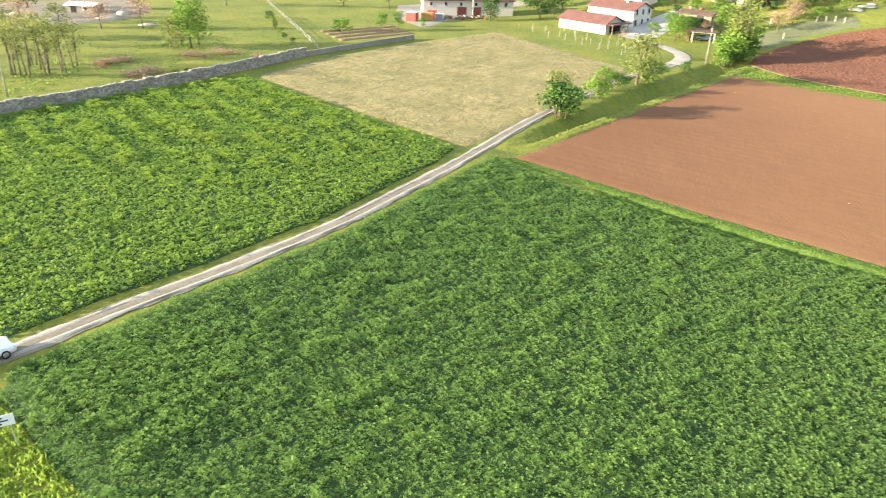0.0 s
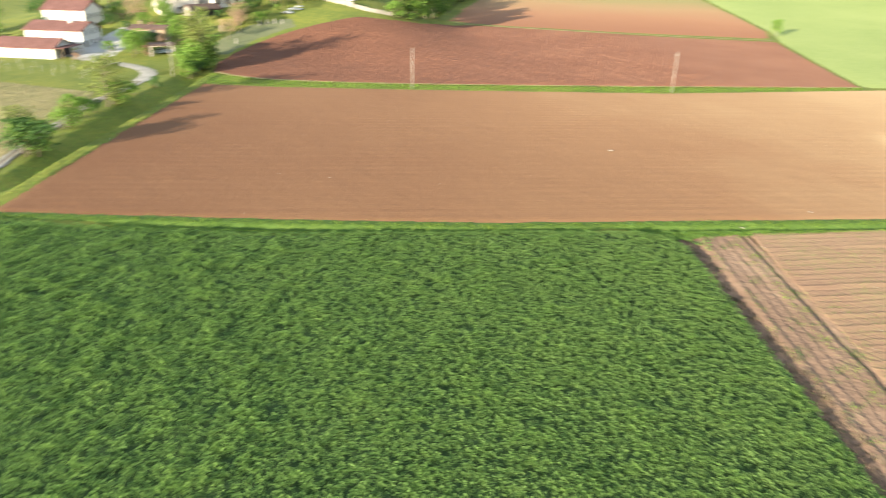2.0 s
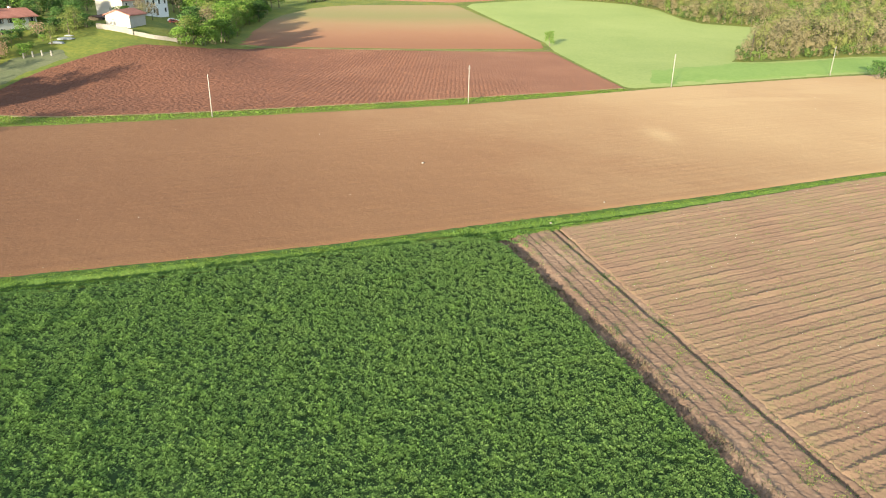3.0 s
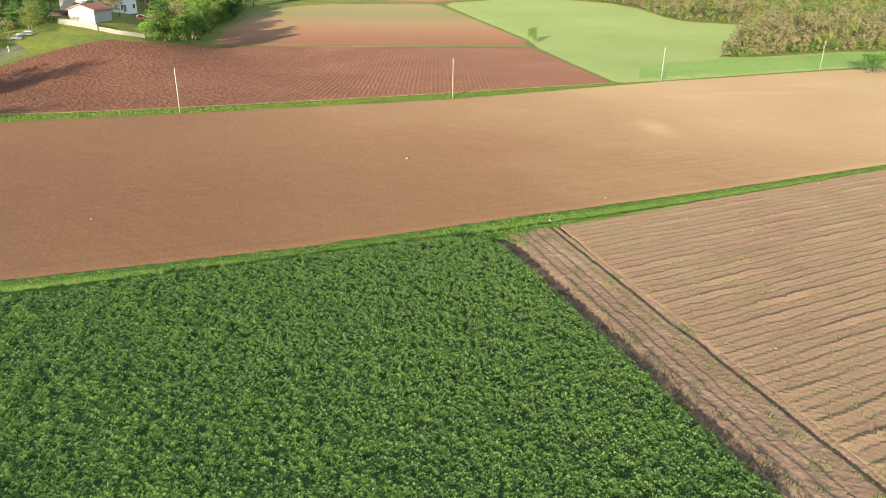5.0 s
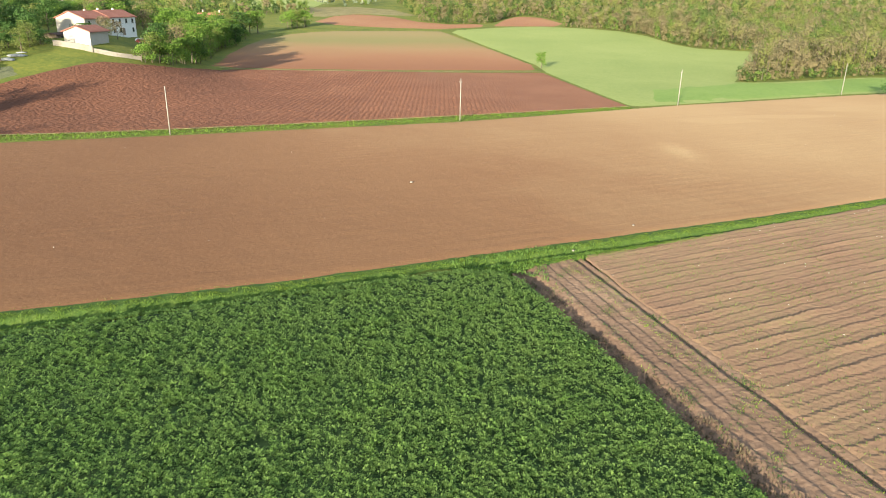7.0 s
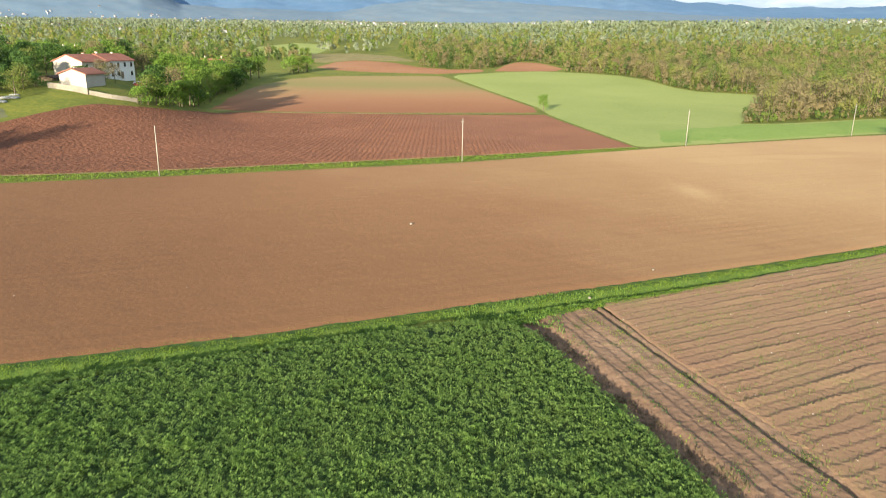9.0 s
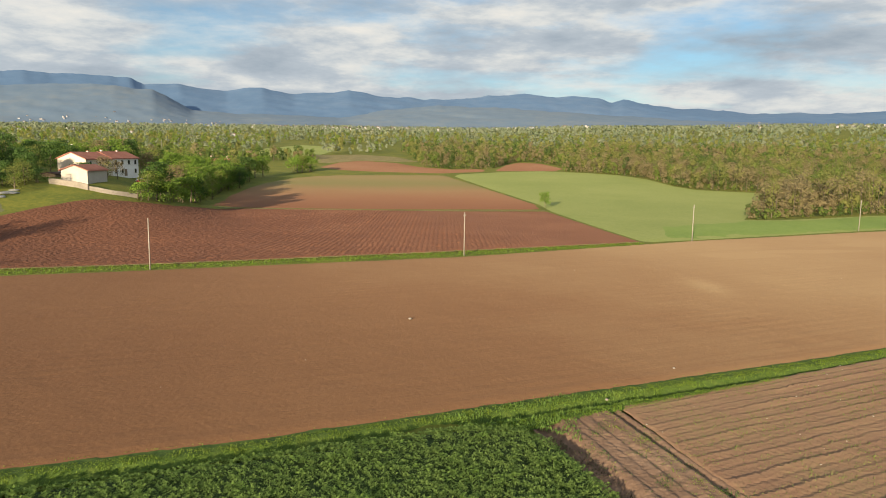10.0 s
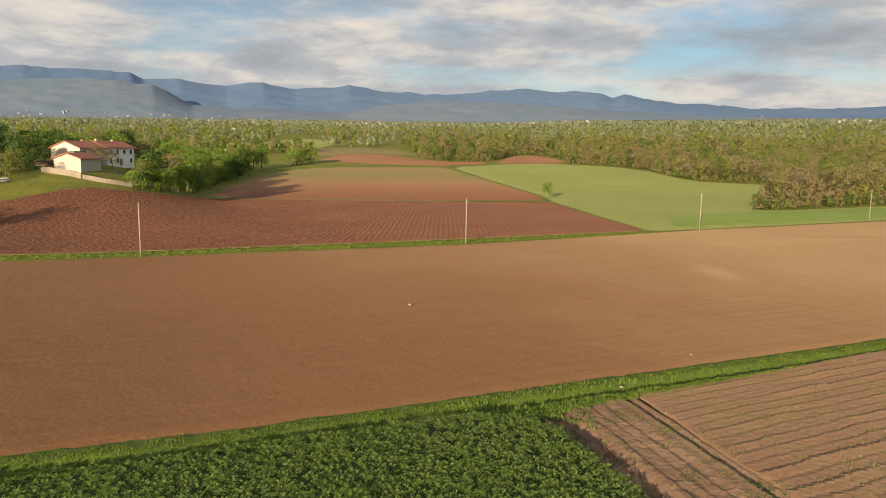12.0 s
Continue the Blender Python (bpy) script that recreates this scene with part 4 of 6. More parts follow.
# house gardens beyond the straw field
for kind, x, y, s in (("conifer", -196.0, 46.0, 0.9), ("dark", -197, 61.5, 1.15), ("dark", -201, 67, 1.1), ("green", -158.5, 84.0, 0.62), ("green", -161.0, 86.5, 0.66), ("green", -163.8, 85.5, 0.62), ("red", -157.5, 87.8, 0.8), ("bush", -167.5, 83.0, 0.6), ("red", -165.2, 73.2, 0.55),
                      ("light", -162.0, 119.8, 0.72), ("dark_bush", -164.5, 122.5, 0.8), ("green", -160.5, 98.0, 0.8), ("green", -172.0, 135.5, 0.55), ("dark_bush", -168.0, 138.5, 0.7), ("dark_bush", -170.5, 141.5, 0.7),
                      ("dark", -187, 156, 1.15), ("dark", -192, 150, 1.2), ("green", -198, 160, 1.25), ("dark", -185, 163, 1.0), ("light", -202, 168, 1.2), ("dark", -190, 138, 1.1), ("brown", -205, 155, 1.2), ("dark", -182, 149, 0.8), ("green", -210, 175, 1.3), ("light", -196, 178, 1.1)):
    plant(KIND[kind], x, y, x * 53 % 360, s, group="trees in the hamlet gardens")
# orchard lawn behind the stone wall
for kind, x, y, s in (("stems", -129.9, -57.0, 0.95), ("stems", -131.5, -54.0, 1.0), ("stems", -133.5, -51.6, 0.9), ("stems", -136.8, -50.6, 0.85), ("stems", -131.0, -59.5, 0.95), ("stems", -135.5, -55.5, 1.05), ("stems", -129.0, -61.5, 0.9), ("stems", -139.5, -58.5, 1.0),
                      ("light", -156.4, -36.3, 0.8), ("green", -156.2, -32.0, 0.95), ("green", -161.0, -31.0, 1.1), ("light", -159.5, -34.5, 0.85), ("pink", -184.0, -46.6, 0.95), ("pink", -183.0, -56.0, 0.8), ("bush", -176.0, 2.0, 0.75), ("dark_bush", -178.5, 1.0, 0.7), ("green", -179.0, 12.0, 0.5), ("green", -181.0, 17.0, 0.5), ("light", -172.0, -62.0, 0.9), ("pink", -160.0, -66.0, 0.9)):
    plant(KIND[kind], x, y, x * 71 % 360, s, group="trees on the orchard lawn")
# hedge between the house and the upper field
HEDGE = [(-141, 163), (-141.5, 172), (-145, 186), (-152, 202), (-171, 235), (-190, 270), (-204, 303), (-215, 337), (-236, 327), (-226, 282), (-201, 249), (-179, 222), (-161, 200), (-149, 178)]
rs = np.random.RandomState(21)
hx, hy = scatter(rs, HEDGE, 0.05)
spots = []
for x, y in zip(hx, hy):
    if all((x - a) ** 2 + (y - b) ** 2 > 16 for a, b in spots):
        spots.append((x, y))
rim = [(-141.5, 161.5), (-141, 165), (-140.5, 168.5), (-141, 172.5), (-142, 177), (-143.5, 182), (-145.5, 187), (-148, 193), (-151.5, 199.5), (-156, 207), (-161.5, 217), (-167, 227), (-172.5, 237), (-178, 247), (-183.5, 257), (-188.5, 267), (-194, 280), (-199, 293), (-204, 306)]
names = ["bush", "light", "green", "light", "bush", "dark", "green", "brown"]
for i, (x, y) in enumerate(rim + spots):
    k = names[rs.randint(len(names))] if i >= len(rim) else ("bush", "light", "green", "bush", "light")[i % 5]
    plant(KIND[k], x + rs.uniform(-0.8, 0.8), y + rs.uniform(-0.8, 0.8), rs.uniform(0, 360), rs.uniform(0.75, 1.15) * (1.0 if i < len(rim) else 1.25) * (1.0 if k not in ("bush", "dark_bush") else 1.3), group="trees of the hedge above the ploughed field")
plant(KIND["dark_bush"], 57.5, 221.5, 50, 1.2, group="shrubs at the end of the bare field"), plant(KIND["bush"], 61, 225.5, 10, 1.25, group="shrubs at the end of the bare field")
plant(KIND["green"], -46.9, 256.5, 20, 0.62, "lone small yellow-green tree at the edge of the wheat field")
plant(KIND["light"], -211, 371, 40, 1.25, group="trees at the far fields"), plant(KIND["bush"], -213.5, 367, 70, 2.0, group="trees at the far fields"), plant(KIND["bush"], -208.5, 376, 110, 2.1, group="trees at the far fields"), plant(KIND["green"], -216, 373, 130, 1.1, group="trees at the far fields")
for x, y, k, s in ((-163.2, 120.6, "pink", 0.75), (-161.8, 119.4, "red", 0.9), (-169.5, 126.5, "dark_bush", 0.7), (-170.5, 130.5, "dark_bush", 0.8), (-171.0, 134.5, "dark_bush", 0.65), (-170.2, 145.5, "dark_bush", 0.9), (-172.5, 149.5, "dark", 0.7), (-168.5, 149.0, "bush", 0.7), (-166.5, 153.5, "dark_bush", 0.9), (-171.0, 154.5, "dark", 0.9), (-175.0, 158.0, "dark", 1.0), (-169.0, 170.5, "dark_bush", 1.0), (-166.0, 176.0, "brown", 0.7), (-163.0, 131.0, "bush", 0.35), (-165.0, 136.5, "bush", 0.4), (-156.8, 88.4, "dark_bush", 0.5), (-170.5, 90.5, "dark_bush", 0.8), (-168.0, 92.0, "dark_bush", 0.8), (-165.5, 93.5, "dark_bush", 0.7), (-162.5, 94.5, "red", 0.9)):
    plant(KIND[k], x, y, x * 43 % 360, s, group="shrubs in the hamlet gardens")
for x, y, k, s in ((-125.4, -31.6, "dark_bush", 0.42), (-127.6, -29.2, "dark_bush", 0.36), (-138.5, -17.0, "red", 0.6), (-141.0, -14.4, "dark_bush", 0.3), (-176, -13.2, "bush", 0.35), (-168, -12.2, "dark_bush", 0.3), (-161, -10.6, "bush", 0.3), (-183, -14.6, "conifer", 0.22), (-192, -15.0, "bush", 0.4), (-200, -16.5, "dark_bush", 0.5), (-186, 24.0, "bush", 0.5)):
    plant(KIND[k], x, y, x * 29 % 360, s, group="shrubs along the garden walls")
plant(KIND["light"], -170.5, 182, 40, 0.62), plant(KIND["pink"], -160.5, 165.5, 80, 0.3)


# dense garden trees round and behind the farmhouse
GROVE = [(-199, 160), (-238, 172), (-265, 240), (-236, 300), (-186, 282), (-196, 232), (-206, 205), (-200, 185)]
gx, gy = scatter(rs, GROVE, 0.03)
spots = []
for x, y in zip(gx, gy):
    if all((x - a) ** 2 + (y - b) ** 2 > 30 for a, b in spots):
        spots.append((x, y))
for x, y in spots:
    k = ("dark", "green", "light", "dark", "brown", "stems", "green", "conifer")[rs.randint(8)]
    plant(KIND[k], x, y, rs.uniform(0, 360), rs.uniform(0.85, 1.25), group="trees behind the farmhouse")
for x, y, k, s in ((-212, 120, "dark", 1.2), (-206, 108, "green", 1.1), (-214, 100, "light", 1.1), (-205, 132, "green", 1.2), (-210, 88, "dark", 1.2), (-220, 78, "green", 1.2), (-176, 106, "green", 0.7), (-181, 102, "bush", 0.8), (-170, 101, "bush", 0.7), (-215, 64, "dark", 1.2), (-206, 72, "green", 0.9), (-222, 20, "green", 1.0), (-226, 6, "light", 1.0), (-230, -30, "pink", 1.0), (-222, -84, "dark", 1.1), (-196, -78, "pink", 1.0), (-204, -90, "brown", 1.1), (-186, -80, "light", 1.0), (-170, -78, "brown", 1.1), (-150, -72, "stems", 1.0), (-145, -64, "stems", 1.0)):
    plant(KIND[k], x, y, x * 31 % 360, s, group="trees in the hamlet gardens")


# gardens of the hamlet, thick with shrubs and small trees
GARDEN = [(-158, 96), (-152, 108), (-159, 128), (-163, 150), (-200, 158), (-215, 120), (-205, 85), (-192, 96), (-172, 96)]
BUILT = ((-186, 82.5, 10.5), (-199, 91, 9), (-189.5, 118, 8), (-182.5, 135.5, 10), (-187.5, 116.5, 9), (-178.5, 69.6, 9), (-181.5, 127, 6), (-183.5, 144, 7))
gx, gy = scatter(rs, GARDEN, 0.05)
spots = []
for x, y in zip(gx, gy):
    if all((x - a) ** 2 + (y - b) ** 2 > 22 for a, b in spots) and all(math.hypot(x - a, y - b) > r for a, b, r in BUILT):
        spots.append((x, y))
for x, y in spots[:60]:
    k = ("dark_bush", "bush", "light", "green", "dark_bush", "red", "pink", "bush")[rs.randint(8)]
    plant(KIND[k], x, y, rs.uniform(0, 360), rs.uniform(0.45, 0.85), group="shrubs in the hamlet gardens")


# ---- woods ----
def place(d, e):
    """From metres ahead and to the right of the last view to the plan."""
    return -5.5 - 0.315 * d + 0.949 * e, 15.5 + 0.949 * d + 0.315 * e


OPEN = [BROWN, DARK, UPPER, MEADOW, FAR_SOIL, FAR_STUBBLE, CLEARING, SAND]
WOOD_EDGE = [(-166, 452), (-141, 441), (-121, 457), (-119, 495), (-116, 530), (-96, 526), (-72, 483), (-70, 458), (-56, 453.5), (-35, 445.5), (-17, 424), (-2.3, 386), (8, 371), (22, 369.2), (38.5, 367.5), (33.5, 313), (24.5, 271), (20.5, 245.5), (29.3, 251), (62, 282), (84, 303), (96, 345), (160, 380)]
BACK_WOOD = [(225, -255), (300, -190), (345, -150), (470, -135), (560, -60), (1250, -40), (1250, -1000), (300, -330)]
wood_plan = WOOD_EDGE + [place(*q) for q in ((1200, 1100), (1200, -40), (640, -40))]
back_plan = [place(*q) for q in BACK_WOOD]


def wood(name, spots, heights, count, leaf, material, seed, label, trunks=True):
    """Many trees in one mesh: crowns of leaf clumps, each a few metres wide, and bare stems below."""
    rs = np.random.RandomState(seed)
    x, y = spots
    n = len(x)
    z0 = terrain(x, y)
    lobes = 5
    a = rs.uniform(0, 6.28, (n, lobes))
    wide = heights * rs.uniform(0.24, 0.38, n)
    lx = x[:, None] + np.cos(a) * wide[:, None] * 0.55
    ly = y[:, None] + np.sin(a) * wide[:, None] * 0.55
    lz = z0[:, None] + heights[:, None] * rs.uniform(0.16, 0.86, (n, lobes))
    lx[:, 0], ly[:, 0], lz[:, 0] = x, y, z0 + heights * 0.82
    per = count // lobes
    c = np.repeat(np.stack([lx, ly, lz], 2).reshape(-1, 3), per, 0)
    w = np.repeat(np.repeat(wide, lobes), per)[:, None]
    way = rs.normal(0, 1, c.shape)
    way /= np.linalg.norm(way, axis=1)[:, None]
    c = c + way * w * (0.32 + 0.30 * rs.uniform(0, 1, w.shape))
    v, f = facing_leaves(rs, c, way, leaf, leaf * 0.8, 0.28)
    ob = new(name, mesh_from(name, v, f, material, True, np.repeat(way * 0.6 + [0, -0.2, 0.35], 3, 0)))
    tagged(ob, label, "woods", kind="stuff")
    if trunks:
        k = np.arange(n)
        r = 0.014 * heights
        corners = [np.stack([x + sx * r, y + sy * r, z0 - 0.2], 1) for sx, sy in ((1, 0), (-0.5, 0.87), (-0.5, -0.87))]
        tips = [np.stack([x + sx * r * 0.3, y + sy * r * 0.3, z0 + heights * 0.8], 1) for sx, sy in ((1, 0), (-0.5, 0.87), (-0.5, -0.87))]
        v = np.stack(corners + tips, 1).reshape(-1, 3)
        f = np.concatenate([np.stack([6 * k + i, 6 * k + (i + 1) % 3, 6 * k + 3 + (i + 1) % 3, 6 * k + 3 + i], 1) for i in range(3)])
        tagged(new(name + "_stems", mesh_from(name + "_stems", v, f, M["bark"])), "pale bare stems of the woodland trees", "woods", kind="stuff")


def spread(poly, pitch, seed, keep=None):
    rs = np.random.RandomState(seed)
    xs, ys = [p[0] for p in poly], [p[1] for p in poly]
    gx, gy = np.meshgrid(np.arange(min(xs), max(xs), pitch), np.arange(min(ys), max(ys), pitch))
    x, y = gx.ravel() + rs.uniform(-0.45, 0.45, gx.size) * pitch, gy.ravel() + rs.uniform(-0.45, 0.45, gy.size) * pitch
    ok = inside(poly, x, y)
    for field in OPEN:
        ok &= ~inside(field, x, y)
    x, y = x[ok], y[ok]
    if keep is not None:
        ok = keep(x, y)
        x, y = x[ok], y[ok]
    return x, y


def ahead(x, y):
    return -0.315 * (x + 5.5) + 0.949 * (y - 15.5), 0.949 * (x + 5.5) + 0.315 * (y - 15.5)


def in_sight(x, y):
    d, e = ahead(x, y)
    return (np.abs(e) < 0.72 * d + 25)


LEAFY = ["wood_green", "wood_olive", "wood_brown", "wood_dark"]
WORDS = {"wood_far": "woodland trees with haze in their grey-green colour", "wood_green": "fresh green woodland trees", "wood_olive": "yellow-green budding woodland trees", "wood_brown": "brownish half-bare woodland trees", "wood_dark": "dark green woodland trees"}
rs = np.random.RandomState(33)
for zone, (plan, pitch, near, far_d, count, leaf, shares) in enumerate((
        (wood_plan, 5.8, 0, 470, 270, 0.58, (0.24, 0.30, 0.36, 0.10)),
        (wood_plan, 8.4, 470, 700, 110, 1.05, (0.22, 0.32, 0.30, 0.16)),
        (wood_plan, 13.5, 700, 1200, 55, 1.8, (0.25, 0.30, 0.25, 0.20)),
        (back_plan, 9.0, 0, 560, 110, 1.1, (0.30, 0.26, 0.12, 0.32)),
        (back_plan, 14.5, 560, 1250, 55, 1.8, (0.25, 0.25, 0.20, 0.30)))):
    x, y = spread(plan, pitch, 40 + zone, lambda x, y: in_sight(x, y) & (ahead(x, y)[0] >= near) & (ahead(x, y)[0] < far_d) & (wave_noise(x, y, 160.0, 9) > (-1.6, -0.8, -0.15, -0.6, -0.05)[zone]))
    type_noise = wave_noise(x, y, 45.0, 17) * 0.5 + rs.normal(0, 0.45, len(x))
    order = np.argsort(np.argsort(type_noise)) / max(1, len(x))
    copse = (x > 15) & (x < 85) & (y < 330)
    order = np.where(copse, rs.uniform(0.38, 0.9, len(x)), order)
    heights = 9.2 + 2.6 * wave_noise(x, y, 60.0, 19) + rs.normal(0, 1.9, len(x))
    heights = np.clip(heights, 4.0, 16.0) * (0.85 if zone > 2 else 1.0)
    lo = 0.0
    # the two farthest zones mostly take the leaf colour with haze in it
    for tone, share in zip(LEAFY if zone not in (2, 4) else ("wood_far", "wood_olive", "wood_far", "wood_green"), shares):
        sel = (order >= lo) & (order < lo + share)
        lo += share
        if sel.sum():
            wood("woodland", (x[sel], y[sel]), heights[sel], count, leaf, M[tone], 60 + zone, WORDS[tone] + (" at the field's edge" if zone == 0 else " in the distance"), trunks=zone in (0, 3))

# low shrubs along the wood's edge
edge = smooth_line(WOOD_EDGE, 1.6)
rs = np.random.RandomState(51)
ex = np.array([q.x for q in edge]) + rs.normal(0, 0.7, len(edge))
ey = np.array([q.y for q in edge]) + 0.8 + rs.normal(0, 0.6, len(edge))
tone = rs.uniform(0, 1, len(edge)) + 0.35 * wave_noise(ex, ey, 25.0, 8)
for k, (mat, lo, hi) in enumerate((("wood_dark", -9, 0.25), ("wood_green", 0.25, 0.5), ("wood_brown", 0.5, 9))):
    sel = (tone >= lo) & (tone < hi)
    wood("edge_shrubs", (ex[sel], ey[sel]), rs.uniform(2.2, 5.0, int(sel.sum())), 110, 0.42, M[mat], 52 + k, WORDS[mat].replace("trees", "shrubs") + " along the field's edge", trunks=False)

# hedgerows and copses of the far plain
far_plan = [place(d, e) for d, e in ((1150, -950), (1150, 950), (3300, 2500), (3300, -2500))]
x, y = spread(far_plan, 34.0, 71, lambda x, y: in_sight(x, y) & (wave_noise(x, y, 300.0, 23) > -0.35))
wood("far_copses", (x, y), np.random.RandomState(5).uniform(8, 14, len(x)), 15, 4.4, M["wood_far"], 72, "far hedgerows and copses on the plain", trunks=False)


# ---- mountains ----
def range_of(name, distance, skyline, depth, rough, seed, material, label, crest_height=14):
    """A chain of mountains across the view. skyline: pairs of sideways slope and slope up to the crest in thousandths. Gives back its points."""
    n, m = 460, 30
    verts, faces = [], []
    across, slope = zip(*skyline)
    for i in range(n):
        a = -0.85 + 1.7 * i / (n - 1)
        h = 17.5 + distance * math.cos(a) * float(np.interp(math.tan(a), across, slope)) / 1000
        for j in range(m):
            s = j / (m - 1)
            d = distance - depth * (1 - s)
            wx, wy = place(d * math.cos(a), d * math.sin(a))
            g = ground_z(wx, wy)
            crest = noise.fractal(Vector((a * 22 + seed, 0.5, seed)), 0.8, 2.2, 5) * crest_height
            ridge = 1 - abs(noise.fractal(Vector((a * 13 + s * 2.6 + seed, s * 3.4 - a * 3, seed + 3.0)), 0.8, 2.1, 4)) * 1.6
            z = g + (h + crest * s ** 5 - g) * s ** 1.1 + rough * (ridge - 0.55) * s * (1 - s) * 5.0
            verts.append((wx, wy, max(z, g - 20) - 10 * (1 - s)))
            if i and j:
                k = i * m + j
                faces.append((k - m - 1, k - m, k, k - 1))
    ob = new(name, mesh_from(name, verts, faces, material))
    tagged(ob, label, "mountains", kind="structure")
    return verts


CREST = [(-1.2, 108), (-0.633, 110), (-0.6, 110), (-0.553, 105), (-0.489, 105), (-0.447, 102), (-0.429, 92), (-0.377, 94.5), (-0.353, 91), (-0.313, 85), (-0.26, 90.5), (-0.216, 82.6), (-0.135, 87), (-0.095, 81), (-0.031, 76.5), (0.026, 79), (0.074, 84), (0.11, 86), (0.17, 83), (0.219, 82), (0.239, 75.4), (0.255, 80), (0.272, 76), (0.332, 70), (0.405, 65), (0.438, 62.5), (0.494, 64.5), (0.575, 65), (0.629, 68), (1.2, 66)]
SPUR = [(-1.2, 84), (-0.634, 90), (-0.554, 93.5), (-0.473, 92), (-0.417, 85), (-0.394, 75), (-0.362, 59), (-0.297, 54), (-0.152, 50), (-0.119, 55), (-0.071, 63), (-0.007, 68), (0.058, 67), (0.171, 62), (0.293, 56), (0.35, 52), (0.63, 50), (1.2, 50)]
range_of("backdrop_ridge", 4650, CREST, 1000, 5, 3, M["mountain"], "long mountain range on the horizon, coloured in haze blue", 12)
foothills = range_of("backdrop_foothill", 3850, SPUR, 800, 5, 8, M["foothill"], "lower foothills before the mountain range, coloured in grey-blue haze", 8)


# ---- poles ----
def utility_pole(x, y, height=8.5, label="tall pale grey utility pole with a small crossarm", turn=40, arm=True):
    top = base("utility_pole", x, y, None, turn, label, "utility pole", "utility poles across the fields")
    bm = bmesh.new()
    tube(bm, (0, 0, -0.4), (0, 0, height), 0.125, 0.08, 12)
    part("shaft", bm, M["pole"], top, smooth=True)
    if arm:
        part("crossarm", box(0.62, 0.07, 0.08, 0, 0.06, height - 0.75, 0.01), M["pole"], top)
        for s in (-0.26, 0.26):
            bm = bmesh.new()
            tube(bm, (s, 0.06, height - 0.67), (s, 0.06, height - 0.50), 0.04, 0.03, 8)
            part("insulator", bm, M["pole"], top)
    return top


for x, y in ((-84.5, 102.0), (-41.5, 137.4), (0.9, 181.2), (44.5, 223.4)):
    utility_pole(x, y, arm=x > -80, label="tall pale grey utility pole with a small crossarm" if x > -80 else "tall pale grey utility pole with a bare top")
utility_pole(-131.7, 76.8, height=8.0, label="pale wooden utility pole at the garden's edge")
utility_pole(-115.0, -55.2, height=8.0, label="pale utility pole with branch stubs behind the stone wall")


patch("paved_yard", [(-173.5, 73), (-166, 75), (-163, 81), (-170, 90), (-181, 97), (-187, 101), (-183, 92), (-177.5, 82)], M["yard"], 1.5, 0.10, low_waves, wobble=0.1, label="pale grey paved yard beside the white house", category="yard")


# ---- houses ----
def roof_mesh(length, width, eave, rise, over=0.5, thick=0.18):
    """A gabled roof of two slabs, ridge along x."""
    bm = bmesh.new()
    l, w = length / 2 + over, width / 2 + over
    drop = rise * over / (width / 2)
    rows = []
    for x in (-l, l):
        rows.append([bm.verts.new((x, y, z)) for y, z in ((-w, eave - drop), (0, eave + rise), (w, eave - drop), (w, eave - drop - thick), (0, eave + rise - thick), (-w, eave - drop - thick))])
    a, b = rows
    for k in range(6):
        bm.faces.new((a[k], b[k], b[(k + 1) % 6], a[(k + 1) % 6]))
    bm.faces.new((a[0], a[1], a[4], a[5])), bm.faces.new((a[1], a[2], a[3], a[4]))
    bm.faces.new((b[5], b[4], b[1], b[0])), bm.faces.new((b[4], b[3], b[2], b[1]))
    bmesh.ops.recalc_face_normals(bm, faces=bm.faces[:])
    return bm


def wall_mesh(length, width, eave, rise):
    """The walls with both gables, closed below the roof."""
    bm = bmesh.new()
    l, w = length / 2, width / 2
    rows = [[bm.verts.new((x, y, z)) for y, z in ((-w, -0.8), (-w, eave - 0.05), (0, eave + rise - 0.12), (w, eave - 0.05), (w, -0.8))] for x in (-l, l)]
    a, b = rows
    for k in range(5):
        bm.faces.new((a[k], a[(k + 1) % 5], b[(k + 1) % 5], b[k]))
    bm.faces.new(a[::-1]), bm.faces.new(b)
    bmesh.ops.recalc_face_normals(bm, faces=bm.faces[:])
    return bm


def roof_courses(parent, length, width, eave, rise, material, over=0.5, pitch=0.42):
    """Rows of roof tiles on both slopes, one raised strip a course."""
    slope = math.hypot(width / 2 + over, rise * (1 + over / (width / 2)))
    n = int(slope / pitch)
    tilt = math.atan2(rise, width / 2)
    for s in (-1, 1):
        for k in range(n):
            q = (k + 0.5) * pitch
            y, z = s * q * math.cos(tilt), eave + rise - q * math.sin(tilt)
            bm = bmesh.new()
            bmesh.ops.create_cube(bm, size=1.0, matrix=Matrix.Translation((0, y, z + 0.03)) @ Matrix.Rotation(-s * tilt + s * 0.06, 4, "X") @ Matrix.Diagonal((length + 2 * over, pitch * 1.08, 0.06, 1)))
            part("tile_course", bm, material, parent)


